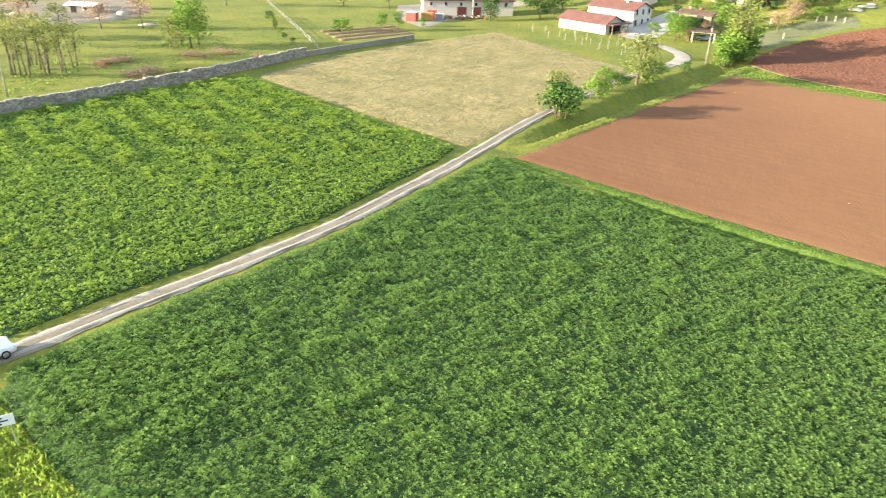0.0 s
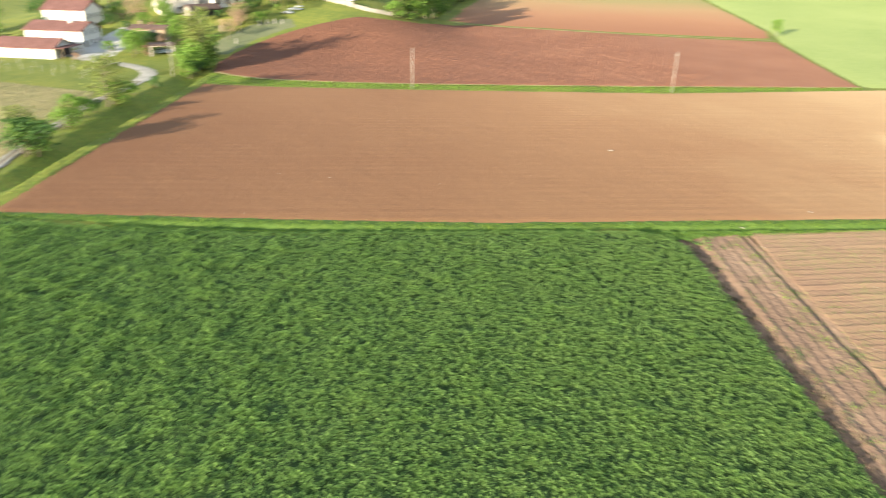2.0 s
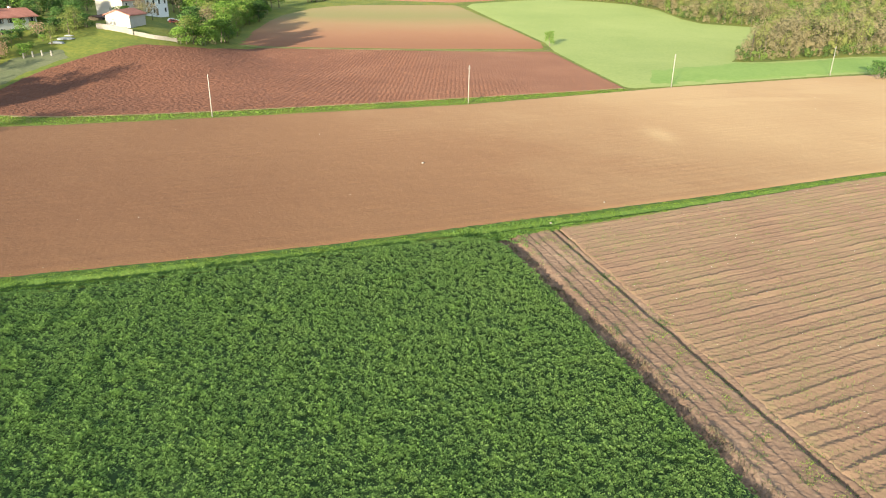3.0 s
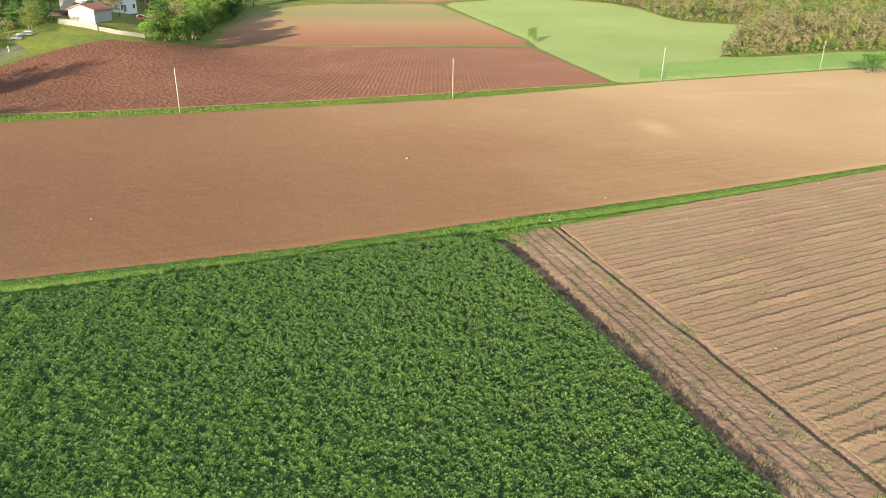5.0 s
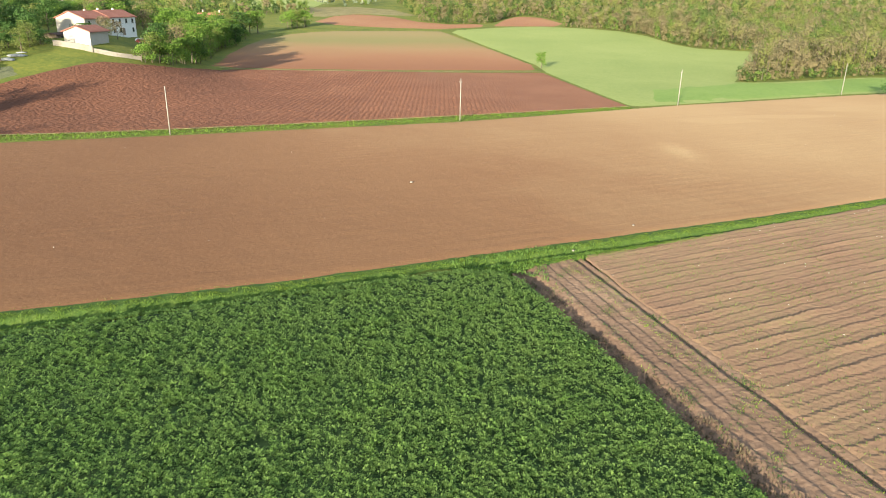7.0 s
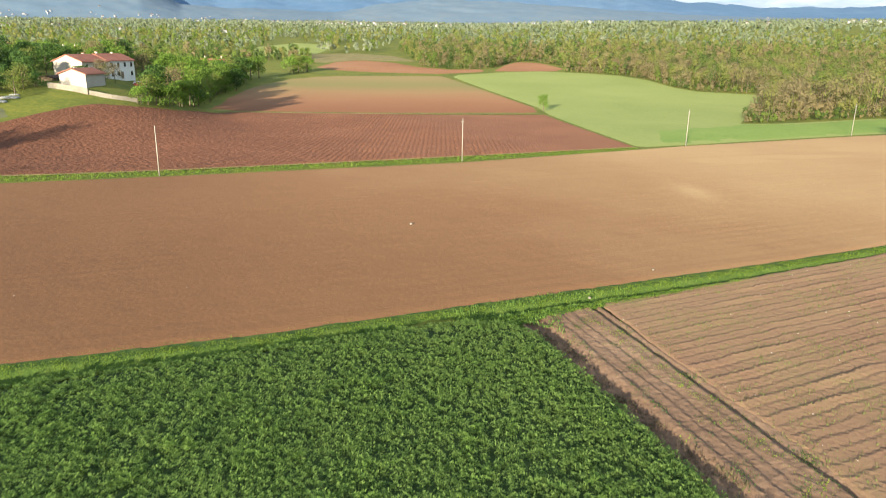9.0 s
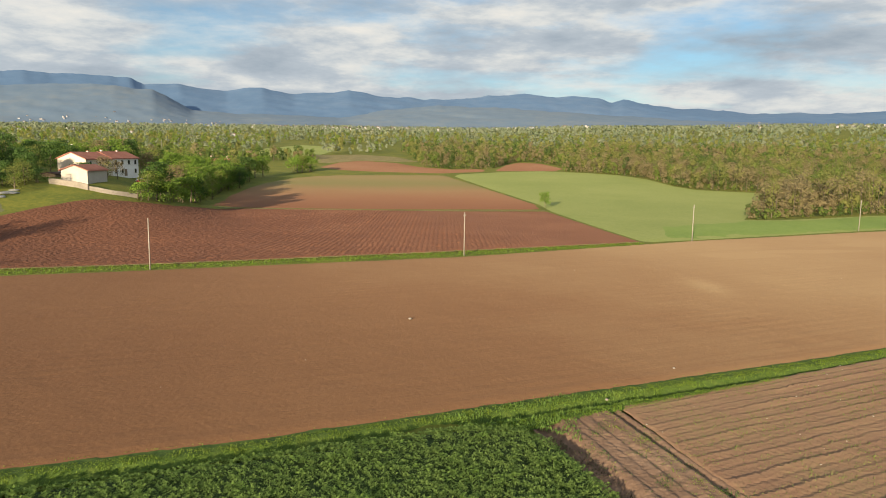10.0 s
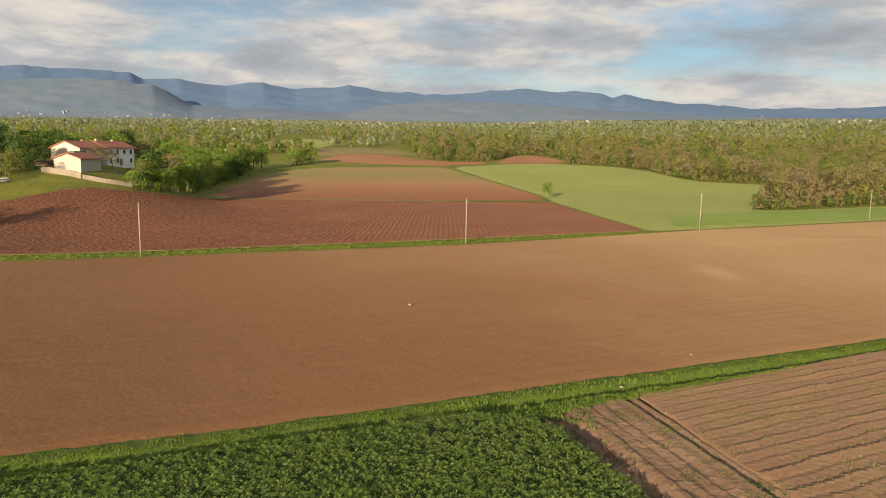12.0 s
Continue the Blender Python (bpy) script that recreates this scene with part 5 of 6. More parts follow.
def window(parent, x, y, z, w, h, way, shutters=None):
    """A window on a wall: way is the outward side, '-y', '+y', '+x' or '-x'."""
    turn = {"-y": 0, "+x": 90, "+y": 180, "-x": 270}[way]
    top = part("window", box(w + 0.16, 0.08, h + 0.16, 0, 0, -0.08, 0.01), M["white_paint"], parent)
    top.matrix_local = pose(x, y, z, 0, 0, turn)
    part("pane", box(w, 0.05, h, 0, -0.03, 0), M["glass"], top)
    part("sill", box(w + 0.3, 0.2, 0.06, 0, -0.06, -0.14, 0.01), M["stone"], top)
    if shutters:
        for s in (-1, 1):
            part("shutter", box(w * 0.5, 0.05, h, s * (w * 0.78 + 0.06), -0.06, 0, 0.01), shutters, top)
    return top


def door(parent, x, y, z, w, h, way, material):
    turn = {"-y": 0, "+x": 90, "+y": 180, "-x": 270}[way]
    top = part("door", box(w, 0.08, h, 0, 0, 0, 0.01), material, parent)
    top.matrix_local = pose(x, y, z, 0, 0, turn)
    part("door_frame", box(w + 0.2, 0.05, h + 0.1, 0, 0.02, 0, 0.01), M["stone"], top)
    return top


def house(x, y, z, rz, length, width, eave, rise, wall, roof, label, windows=(), doors=(), chimneys=(), name="house", over=0.5, shutters=None):
    top = base(name, x, y, z, rz, label, "house")
    part("wall", wall_mesh(length, width, eave, rise), wall, top)
    r = part("roof", roof_mesh(length, width, eave, rise, over), roof, top)
    roof_courses(r, length, width, eave, rise, roof, over)
    for px, py, pz, w, h, way in windows:
        window(top, px, py, pz, w, h, way, shutters)
    # a door in the dark material is a panel painted as a shaded opening
    for px, py, pz, w, h, way, mat in doors:
        door(top, px, py, pz, w, h, way, mat)
    for cx, cy, h in chimneys:
        c = part("chimney", box(0.6, 0.6, h, cx, cy, eave + rise * (1 - abs(cy) / (width / 2)) - 0.3, 0.02), wall, top)
        part("chimney_cap", box(0.85, 0.85, 0.12, cx, cy, eave + rise * (1 - abs(cy) / (width / 2)) - 0.3 + h, 0.02), roof, c)
    return top


def facade(length, storeys, pitch, way, off, w=0.9, h=1.3, first=1.0, step=2.9, skip=()):
    """Windows in rows along a wall."""
    out = []
    n = int(length / pitch)
    for k in range(n):
        for s in range(storeys):
            if (k, s) not in skip:
                p = -length / 2 + length * (k + 0.5) / n
                out.append((p, off, first + s * step, w, h, way) if way in ("-y", "+y") else (off, p, first + s * step, w, h, way))
    return out


# shed and white house past the straw field; local -y looks to the straw field
shed = house(-178.5, 69.6, 0.0, 31.0, 15.3, 8.0, 2.9, 1.7, M["plaster"], M["maroon_tiles"], "long low white shed with a brown tiled roof", (), ((7.67, 0.5, 0.0, 5.0, 2.4, "+x", M["dark"]),), name="shed")
for k in range(3):
    bm = bmesh.new()
    tube(bm, (9.6, -3.6 + 3.6 * k, -0.3), (9.6, -3.6 + 3.6 * k, 2.7), 0.12, 0.12, 8)
    part("post", bm, M["wood"], shed)
part("porch_roof", box(2.6, 8.6, 0.14, 9.0, 0, 2.68, 0.02), M["maroon_tiles"], shed)
house(-184.2, 80.4, 0.6, 31.0, 15.0, 9.0, 5.0, 1.7, M["plaster"], M["maroon_tiles"], "white two-storey house with red tiled roof", facade(9, 2, 2.8, "+x", 7.52, h=1.4, step=2.6), ((7.52, -3.2, 0.1, 1.1, 2.1, "+x", M["wood"]),), ((-3, 1.2, 1.2), (3, -1.0, 1.2)))
house(-199.0, 91.0, 2.5, 31.0, 12.0, 9.0, 6.4, 2.0, M["plaster"], M["maroon_tiles"], "white house with red tiled roof behind the other house", facade(9, 2, 3.0, "+x", 6.02), (), ((2, 1, 1.2),))
house(-189.5, 118.0, 7.0, 55.0, 10.0, 8.0, 3.0, 1.8, M["plaster"], M["maroon_tiles"], "low white house with a red tiled roof", facade(10, 1, 3.3, "-y", -4.02), (), ((2, 1, 1.0),))
# yard house with garage doors
house(-209.0, 42.0, 0.0, 84.0, 27.0, 9.0, 4.8, 1.8, M["beige"], M["old_tiles"], "beige farmhouse with dark red garage doors", facade(27, 1, 4.5, "-y", -4.52, first=3.0, w=0.8, h=1.0), tuple((p, -4.53, 0.05, 2.8, 2.6, "-y", M["maroon_paint"]) for p in (-2.0, 2.4)) + ((7.5, -4.53, 0.05, 1.0, 2.1, "-y", M["wood"]),), ((5, 1, 1.0),))
# white row house on the rise
house(-182.5, 135.5, 8.2, 84.0, 22.0, 9.0, 5.6, 1.9, M["plaster"], M["tiles"], "long white two-storey house with red tiled roof and balcony", facade(22, 2, 2.9, "-y", -4.52, h=1.4), ((-3, -4.53, 0.05, 1.0, 2.1, "-y", M["wood"]), (5, -4.53, 0.05, 1.0, 2.1, "-y", M["wood"])), ((-5, 1.2, 1.1), (1, -1.2, 1.1), (7, 0.8, 1.1)), shutters=M["wood"])
house(-187.5, 116.5, 6.6, 70.0, 11.0, 9.0, 5.2, 1.9, M["beige"], M["old_tiles"], "beige two-storey house with a dark grey-brown roof", facade(11, 2, 2.8, "-y", -4.52), (), ((0, 1, 1.0),))
house(-178.2, 119.0, 6.0, 84.0, 9.0, 6.0, 2.8, 1.0, M["concrete"], M["old_tiles"], "low grey garage with a wide dark opening", (), ((0.0, -3.02, 0.05, 6.5, 2.3, "-y", M["dark"]),), (), name="garage")
house(-170.5, 97.0, 3.4, 35.0, 9.0, 5.0, 2.2, 0.6, M["wood"], M["old_tiles"], "low wooden garden shed with a dark roof", (), ((1.5, -2.53, 0.05, 2.0, 1.9, "-y", M["dark"]),), ((-3.0, 0.6, 1.3),), name="shed")
# open shed, ramp and small things beside the farmhouse
house(-175.5, 167.5, 9.8, 104.0, 6.5, 4.6, 2.4, 0.5, M["wood"], M["old_tiles"], "low weathered wooden shed with a dark opening", (), ((0.0, -2.33, 0.05, 3.2, 2.0, "-y", M["dark"]),), (), name="shed", over=0.3)
ramp = part("ramp_wall", box(9.0, 0.35, 1.1, 0, 0, -0.3, 0.04), M["red_paint"])
ramp.matrix_world = pose(-166.5, 196.0, ground_z(-166.5, 196.0), 0, 0, 50)
tagged(ramp, "low brick-red wall beside the farmhouse yard", "wall")
plant(KIND["brown"], -169.0, 184.5, 30, 0.62, "small brownish budding tree on the farmhouse lawn")
# farmhouse above the ploughed field
house(-161.6, 164.6, 9.9, 104.0, 9.6, 7.6, 3.9, 1.35, M["grey_plaster"], M["tiles"], "pale plastered outbuilding with gabled red tile roof", ((0.5, 3.82, 1.4, 0.7, 0.8, "+y"),), (), (), name="outbuilding", over=0.55)
farm_windows = facade(13, 2, 3.2, "-y", -5.02, w=1.0, h=1.4, skip=((2, 0),))
house(-183.5, 186.5, 10.6, 95.0, 12.0, 10.5, 5.9, 2.0, M["beige"], M["tiles"], "beige end of a long farmhouse with red tile roof", facade(12, 1, 4.0, "-y", -5.27, w=0.9, h=1.2, first=3.8), (), ((3.0, 1.5, 1.2),), name="farmhouse")
house(-184.6, 199.0, 10.6, 95.0, 13.0, 10.0, 6.1, 2.0, M["whitewash"], M["tiles"], "white two-storey farmhouse wing with red tile roof", farm_windows, ((0.0, -5.03, 0.05, 1.2, 2.2, "-y", M["wood"]),), ((-4.0, 1.0, 1.2), (4.0, 1.4, 1.2)), name="farmhouse")
house(-276.6, 273.0, 12.5, 25.0, 12.0, 9.0, 6.2, 2.0, M["plaster"], M["old_tiles"], "white house half hidden behind the farmhouse", facade(12, 2, 3.0, "-y", -4.52), (), ((2, 1, 1.6), (-3, 1, 1.6), (4, -1, 1.6)))
house(-270.0, 372.0, 8.4, 20.0, 14.0, 9.0, 4.2, 2.0, M["beige"], M["tiles"], "red-roofed house with two white chimneys among the trees", (), (), ((-4.5, 0.6, 2.2), (5.2, 0.6, 2.2)))
house(-213.0, -66.5, 0.0, 72.0, 8.0, 5.0, 2.2, 0.5, M["concrete"], M["white_paint"], "small hut with a pale flat-pitched roof", ((1.5, -2.52, 0.9, 1.2, 0.8, "-y"),), ((-2.0, -2.53, 0.0, 1.6, 1.9, "-y", M["dark"]),), (), name="hut")


# ---- walls ----
def wall_run(name, points, height, thick, material, label):
    """A free-standing wall along a line, capped, with an uneven top."""
    line = smooth_line(points, 1.2)
    verts, faces = [], []
    for i, p in enumerate(line):
        a, b = line[max(0, i - 1)], line[min(len(line) - 1, i + 1)]
        side = Vector((-(b - a).y, (b - a).x)).normalized() * thick / 2
        h = height * (1 + 0.06 * noise.noise(Vector((p.x * 0.4, p.y * 0.4, 2))))
        g = ground_z(p.x, p.y)
        for q, z in ((p - side, g - 0.3), (p - side * 0.9, g + h), (p + side * 0.9, g + h), (p + side, g - 0.3)):
            verts.append((q.x, q.y, z))
        if i:
            for k in range(3):
                n = 4 * i + k
                faces.append((n - 4, n - 3, n + 1, n))
    ob = new(name, mesh_from(name, verts, faces, material, smooth=False))
    return tagged(ob, label, "wall", kind="structure"), line


STONE_LINE = [(-88, -68), (-103.5, -53.0), (-110.7, -43.3), (-120.5, -32.2), (-133, -19.5), (-145.3, -8.2)]
stone_wall, stone_path = wall_run("wall_orchard", STONE_LINE, 1.7, 0.4, M["stone"], "old grey dry-stone wall round the orchard lawn")


def rubble(line, height, thick, seed):
    """Uneven stones laid in rough courses over both faces and the top of the wall's core."""
    rs = np.random.RandomState(seed)
    unit = np.array([(sx, sy, sz) for sz in (-1, 1) for sx, sy in ((-1, -1), (1, -1), (1, 1), (-1, 1))], float)
    faces = np.array([(0, 3, 2, 1), (4, 5, 6, 7), (0, 1, 5, 4), (1, 2, 6, 5), (2, 3, 7, 6), (3, 0, 4, 7)])
    verts, quads = [], []
    for a, b in zip(line, line[1:]):
        run, length = (b - a).normalized(), (b - a).length
        side = Vector((-run.y, run.x))
        z = 0.0
        while z < height:
            tall = rs.uniform(0.2, 0.36)
            for s in ((-1, 1) if z + tall < height - 0.1 else (-1, 0, 1)):
                t = rs.uniform(-0.1, 0.1)
                while t < length:
                    wide = rs.uniform(0.22, 0.55)
                    c = a + run * (t + wide / 2) + side * s * (thick / 2 - 0.08 + rs.uniform(-0.04, 0.05))
                    size = np.array([wide / 2, 0.16, tall / 2]) * rs.uniform(0.8, 1.05, (8, 3))
                    p = unit * size
                    x, y = p[:, 0] * run.x + p[:, 1] * side.x + c.x, p[:, 0] * run.y + p[:, 1] * side.y + c.y
                    quads.append(faces + 8 * len(verts))
                    verts.append(np.stack([x, y, p[:, 2] + ground_z(c.x, c.y) + z + tall / 2], 1))
                    t += wide
            z += tall
    ob = new("wall_stones", mesh_from("wall_stones", np.concatenate(verts), np.concatenate(quads), M["rubble"], smooth=False))
    tagged(ob, "weathered grey stones of the old dry-stone wall", "stones", kind="stuff")


rubble(stone_path, 1.8, 0.5, 17)
wall_run("wall_garden", [(-145.3, -8.2), (-155, 4.5), (-165.5, 18.4)], 1.1, 0.35, M["concrete"], "low weathered garden wall")
wall_run("wall_terrace", [(-163.6, 154.6), (-159.0, 154.9), (-150.8, 155.2)], 1.5, 0.4, M["concrete"], "pale concrete retaining wall below the farmhouse")
wall_run("wall_terrace_lower", [(-150.6, 155.3), (-145.7, 157.9), (-142.3, 163.2)], 1.1, 0.35, M["concrete"], "pale concrete retaining wall below the lawn")


# ---- town and landmarks of the plain ----
def far_town():
    """Hundreds of small far houses in clusters on the plain and the hills, walls and roofs in two meshes."""
    rs = np.random.RandomState(91)
    walls, roofs = ([], []), ([], [])
    spots = []
    for d, e, n, sd, se in ((2900, -1450, 60, 120, 160), (2950, -1180, 50, 100, 120), (2600, -520, 40, 90, 120), (2350, -330, 36, 60, 110), (2500, -170, 60, 60, 75), (2300, -40, 14, 60, 50), (2900, 330, 26, 60, 120), (2900, 560, 22, 60, 120), (2200, 960, 9, 30, 40), (2200, 1290, 10, 30, 60), (1100, -430, 4, 60, 80), (1500, -760, 14, 60, 140), (2900, -1750, 30, 60, 120)):
        for k in range(n):
            spots.append((d + rs.normal(0, sd), e + rs.normal(0, se)))
    spots = [(*place(d, e), None) for d, e in spots]
    for k in range(70):
        i = int(np.clip(rs.normal(128, 34), 60, 205))
        px, py, pz = foothills[i * 30 + int(rs.uniform(2, 6.5) + (3 if k % 8 == 0 else 0))]
        spots.append((px + rs.uniform(-12, 12), py + rs.uniform(-12, 12), pz))
    for x, y, z in spots:
        if z is None:
            z = ground_z(x, y) + (rs.uniform(0, 7) if ahead(x, y)[0] > 2000 else 1.5)
        l, w, h, a = rs.uniform(5, 10), rs.uniform(4, 6), rs.uniform(2.2, 4), rs.uniform(0, 3.14)
        m = Matrix.Translation((x, y, z)) @ Matrix.Rotation(a, 4, "Z")
        for store, points, faces in (
                (walls, [(sx * l / 2, sy * w / 2, q) for q in (-12, h) for sx, sy in ((-1, -1), (1, -1), (1, 1), (-1, 1))], [(0, 1, 5, 4), (1, 2, 6, 5), (2, 3, 7, 6), (3, 0, 4, 7)]),
                (roofs, [(-l * 0.54, -w * 0.56, h), (l * 0.54, -w * 0.56, h), (l * 0.54, w * 0.56, h), (-l * 0.54, w * 0.56, h), (-l * 0.54, 0, h + w * 0.25), (l * 0.54, 0, h + w * 0.25)], [(0, 1, 5, 4), (2, 3, 4, 5), (1, 2, 5, 5), (3, 0, 4, 4)])):
            n = len(store[0])
            store[0].extend(tuple(m @ Vector(p)) for p in points)
            store[1].extend(tuple(n + i for i in f) for f in faces)
    tagged(new("far_town", mesh_from("far_town", walls[0], walls[1], M["far_wall"], smooth=False)), "scattered white houses of a far town below the mountains", "town", kind="stuff")
    bm = bmesh.new()
    vs = [bm.verts.new(p) for p in roofs[0]]
    for f in roofs[1]:
        bm.faces.new([vs[i] for i in dict.fromkeys(f)])
    tagged(part("far_town_roofs", bm, M["far_roof"]), "red tiled roofs of the far town", "town", kind="stuff")


far_town()


def mast(x, y, height, label):
    top = base("mast", x, y, None, 20, label, "mast")
    bm = bmesh.new()
    for s in (-1, 1):
        tube(bm, (s * 1.4, 0, -1), (s * 0.9, 0, height), 0.2, 0.16, 6)
    part("shaft", bm, M["pole"], top)
    part("head", box(3.4, 0.9, 1.0, 0, 0, height - 0.5, 0.1), M["pole"], top)


mast(*place(1130, 512), 30, "tall pale mast standing out of the far woods")
for e, d in ((-430, 1180), (-262, 640), (60, 610)):
    utility_pole(*place(d, e), height=22 if d > 1000 else 9, label="far grey pylon among the trees")


# ---- grass on the verges ----
blades("verge_grass", VERGE, M["verge_leaf"], 120, 0.22, "lush bright yellow-green grass on the verge between the fields", 3, rise=verge_shape, mask=lambda x, y: np.where(from_soil(x, y) < 0.35, -2, 1.3 - from_soil(x, y) * 0.45 + 0.5 * wave_noise(x, y, 4.0, 46)))
blades("ditch_grass", VERGE, M["grass_leaf"], 75, 0.30, "darker rank grass in the ditch of the verge", 13, rise=verge_shape, mask=lambda x, y: from_soil(x, y) * 0.8 - 1.6 + 0.5 * wave_noise(x, y, 3.0, 48))
blades("verge_weeds", [(-20, 57.5), (-12.5, 66), (-3, 71), (-6.8, 65.5), (-10.0, 61.5), (-9.0, 57.5), (-11.5, 58.6)], M["rank_leaf"], 60, 0.42, "tall rank weeds at the corner of the fields", 14, rise=verge_shape, mask=lambda x, y: wave_noise(x, y, 2.2, 49) + 0.2)
LINE = [(-128.5, 84.0), (-119.8, 76.8), (-107, 84.6), (-84.3, 101.9), (-41.1, 136.9), (-9, 169.5), (-10, 172.8), (-43.9, 142.6), (-84, 108.4), (-112.5, 88.6)]
blades("strip_grass", LINE, M["grass_leaf"], 14, 0.5, "bright green grass strip along the line of poles", 4)
BANK = [(-75.5, 17.2), (-97, 45.5), (-119.8, 76.8), (-128, 84), (-131, 80), (-118, 59), (-107, 44), (-97, 32), (-88, 22.5), (-80, 15.2)]
blades("bank_grass", BANK, M["grass_leaf"], 5, 0.4, "green grassy bank between the track and the bare field", 5)
ROAD_BANK = [(-36.8, -32.0), (-24.6, -22.6), (2, -1.5), (20, 14.5), (22.5, 12.0), (3.5, -3.6), (-24, -26.0), (-33.5, -34.2)]
blades("road_bank_grass", ROAD_BANK, M["weed_leaf"], 45, 0.7, "tall yellow-green grass on the roadside bank", 6)
blades("straw_tufts", STRAW, M["straw_leaf"], 12, 0.38, "pale dry grass tufts of the straw field", 7)
def in_furrow(x, y):
    a = radians(ROW_WAY)
    phase = ((-x * math.sin(a) + y * math.cos(a)) / 1.05) % 1.0
    return np.where((phase > 0.7) | (phase < 0.35), 0.0, -0.6) + 0.75 * wave_noise(x, y, 11.0, 31) + 0.3 * wave_noise(x, y, 3.0, 38) - 0.1


blades("row_sprouts", ROWS, M["sprout_leaf"], 24, 0.19, "sparse green sprouts in the drilled rows", 8, mask=in_furrow, width=0.10, rise=lambda x, y: drills(x, y, np.full(len(x), 1.0)) + 0.03)
def beside_furrow(near, far):
    """Where weeds grow on the dirt strip: between two distances from its furrow."""
    def mask(x, y):
        w = -((x - FURROW.x) * 0.821 + (y - FURROW.y) * 0.571)
        return np.where((w > near) & (w < far), 0.5, -1.2) + 0.9 * wave_noise(x, y, 4.0, 32)
    return mask


def strip_rise(x, y):
    return ruts(x, y, np.full(len(x), 1.0))


blades("strip_weeds", STRIP, M["weed_leaf"], 60, 0.17, "patches of low yellow-green weeds beside the furrow", 9, width=0.09, mask=beside_furrow(0.3, 1.7), rise=strip_rise)
blades("rut_weeds", STRIP, M["dark_weed"], 34, 0.19, "thin dark weeds along the wheel ruts", 15, width=0.08, mask=beside_furrow(1.9, 2.4), rise=strip_rise)
blades("rut_weeds", STRIP, M["dark_weed"], 24, 0.19, "thin dark weeds along the wheel ruts", 16, width=0.08, mask=beside_furrow(4.2, 4.8), rise=strip_rise)
blades("furrow_weeds", STRIP, M["dark_weed"], 90, 0.20, "dark green weeds in the furrow beside the rows", 11, width=0.08, mask=beside_furrow(-0.3, 0.25), rise=strip_rise)
EDGE = [(-11.5, 58.6), (-8.6, 56.2), (-4.0, 49.2), (3.1, 40.8), (8.2, 33.4), (21.6, 14.6), (20.4, 14.4), (6.3, 33.2), (0.6, 40.6), (-5.4, 48.6), (-10.4, 55.9)]
blades("ditch_weeds", EDGE, M["brown_weed"], 70, 0.40, "dry brownish stalks on the shaded edge of the crop", 10, mask=lambda x, y: 0.1 + wave_noise(x, y, 3.0, 33), rise=strip_rise)


# ---- stones ----
def stone(x, y, size, label, turn=0):
    bm = bmesh.new()
    bmesh.ops.create_icosphere(bm, subdivisions=2, radius=size / 2)
    for v in bm.verts:
        v.co *= 1 + 0.25 * noise.noise(v.co * 3.0 / size + Vector((x, y, 0)))
        v.co.z *= 0.65
    ob = part("stone", bm, M["concrete"], smooth=True)
    ob.matrix_world = pose(x, y, ground_z(x, y) + 0.12 + size * 0.2, 0, 0, turn)
    return tagged(ob, label, "stone", "stones on the fields")


for x, y, s in ((-32.6, 85.7, 0.42), (-3.1, 77.0, 0.25), (-8.2, 66.3, 0.28), (15.5, 55.0, 0.2)):
    stone(x, y, s, "pale stone lying on the bare soil", x * 40)


rs = np.random.RandomState(77)
sx, sy = scatter(rs, ROWS, 0.05)
gx, gy = scatter(rs, BROWN, 0.002)
sx, sy = np.concatenate([sx, gx]), np.concatenate([sy, gy])
corner = np.array([(1, 0, 0), (0, 1, 0), (-1, 0, 0), (0, -1, 0), (0, 0, 0.8), (0, 0, -0.5)])
size = rs.uniform(0.03, 0.075, (len(sx), 1, 1)) * rs.uniform(0.7, 1.3, (len(sx), 6, 3))
v = (corner * size + np.stack([sx, sy, terrain(sx, sy) + 0.13], 1)[:, None, :]).reshape(-1, 3)
f = np.array([(0, 1, 4), (1, 2, 4), (2, 3, 4), (3, 0, 4), (1, 0, 5), (2, 1, 5), (3, 2, 5), (0, 3, 5)])
tagged(new("pebbles", mesh_from("pebbles", v, (f + 6 * np.arange(len(sx))[:, None, None]).reshape(-1, 3), M["pale_stone"], smooth=False)), "small pale pebbles strewn over the bare soil", "stones", kind="stuff")


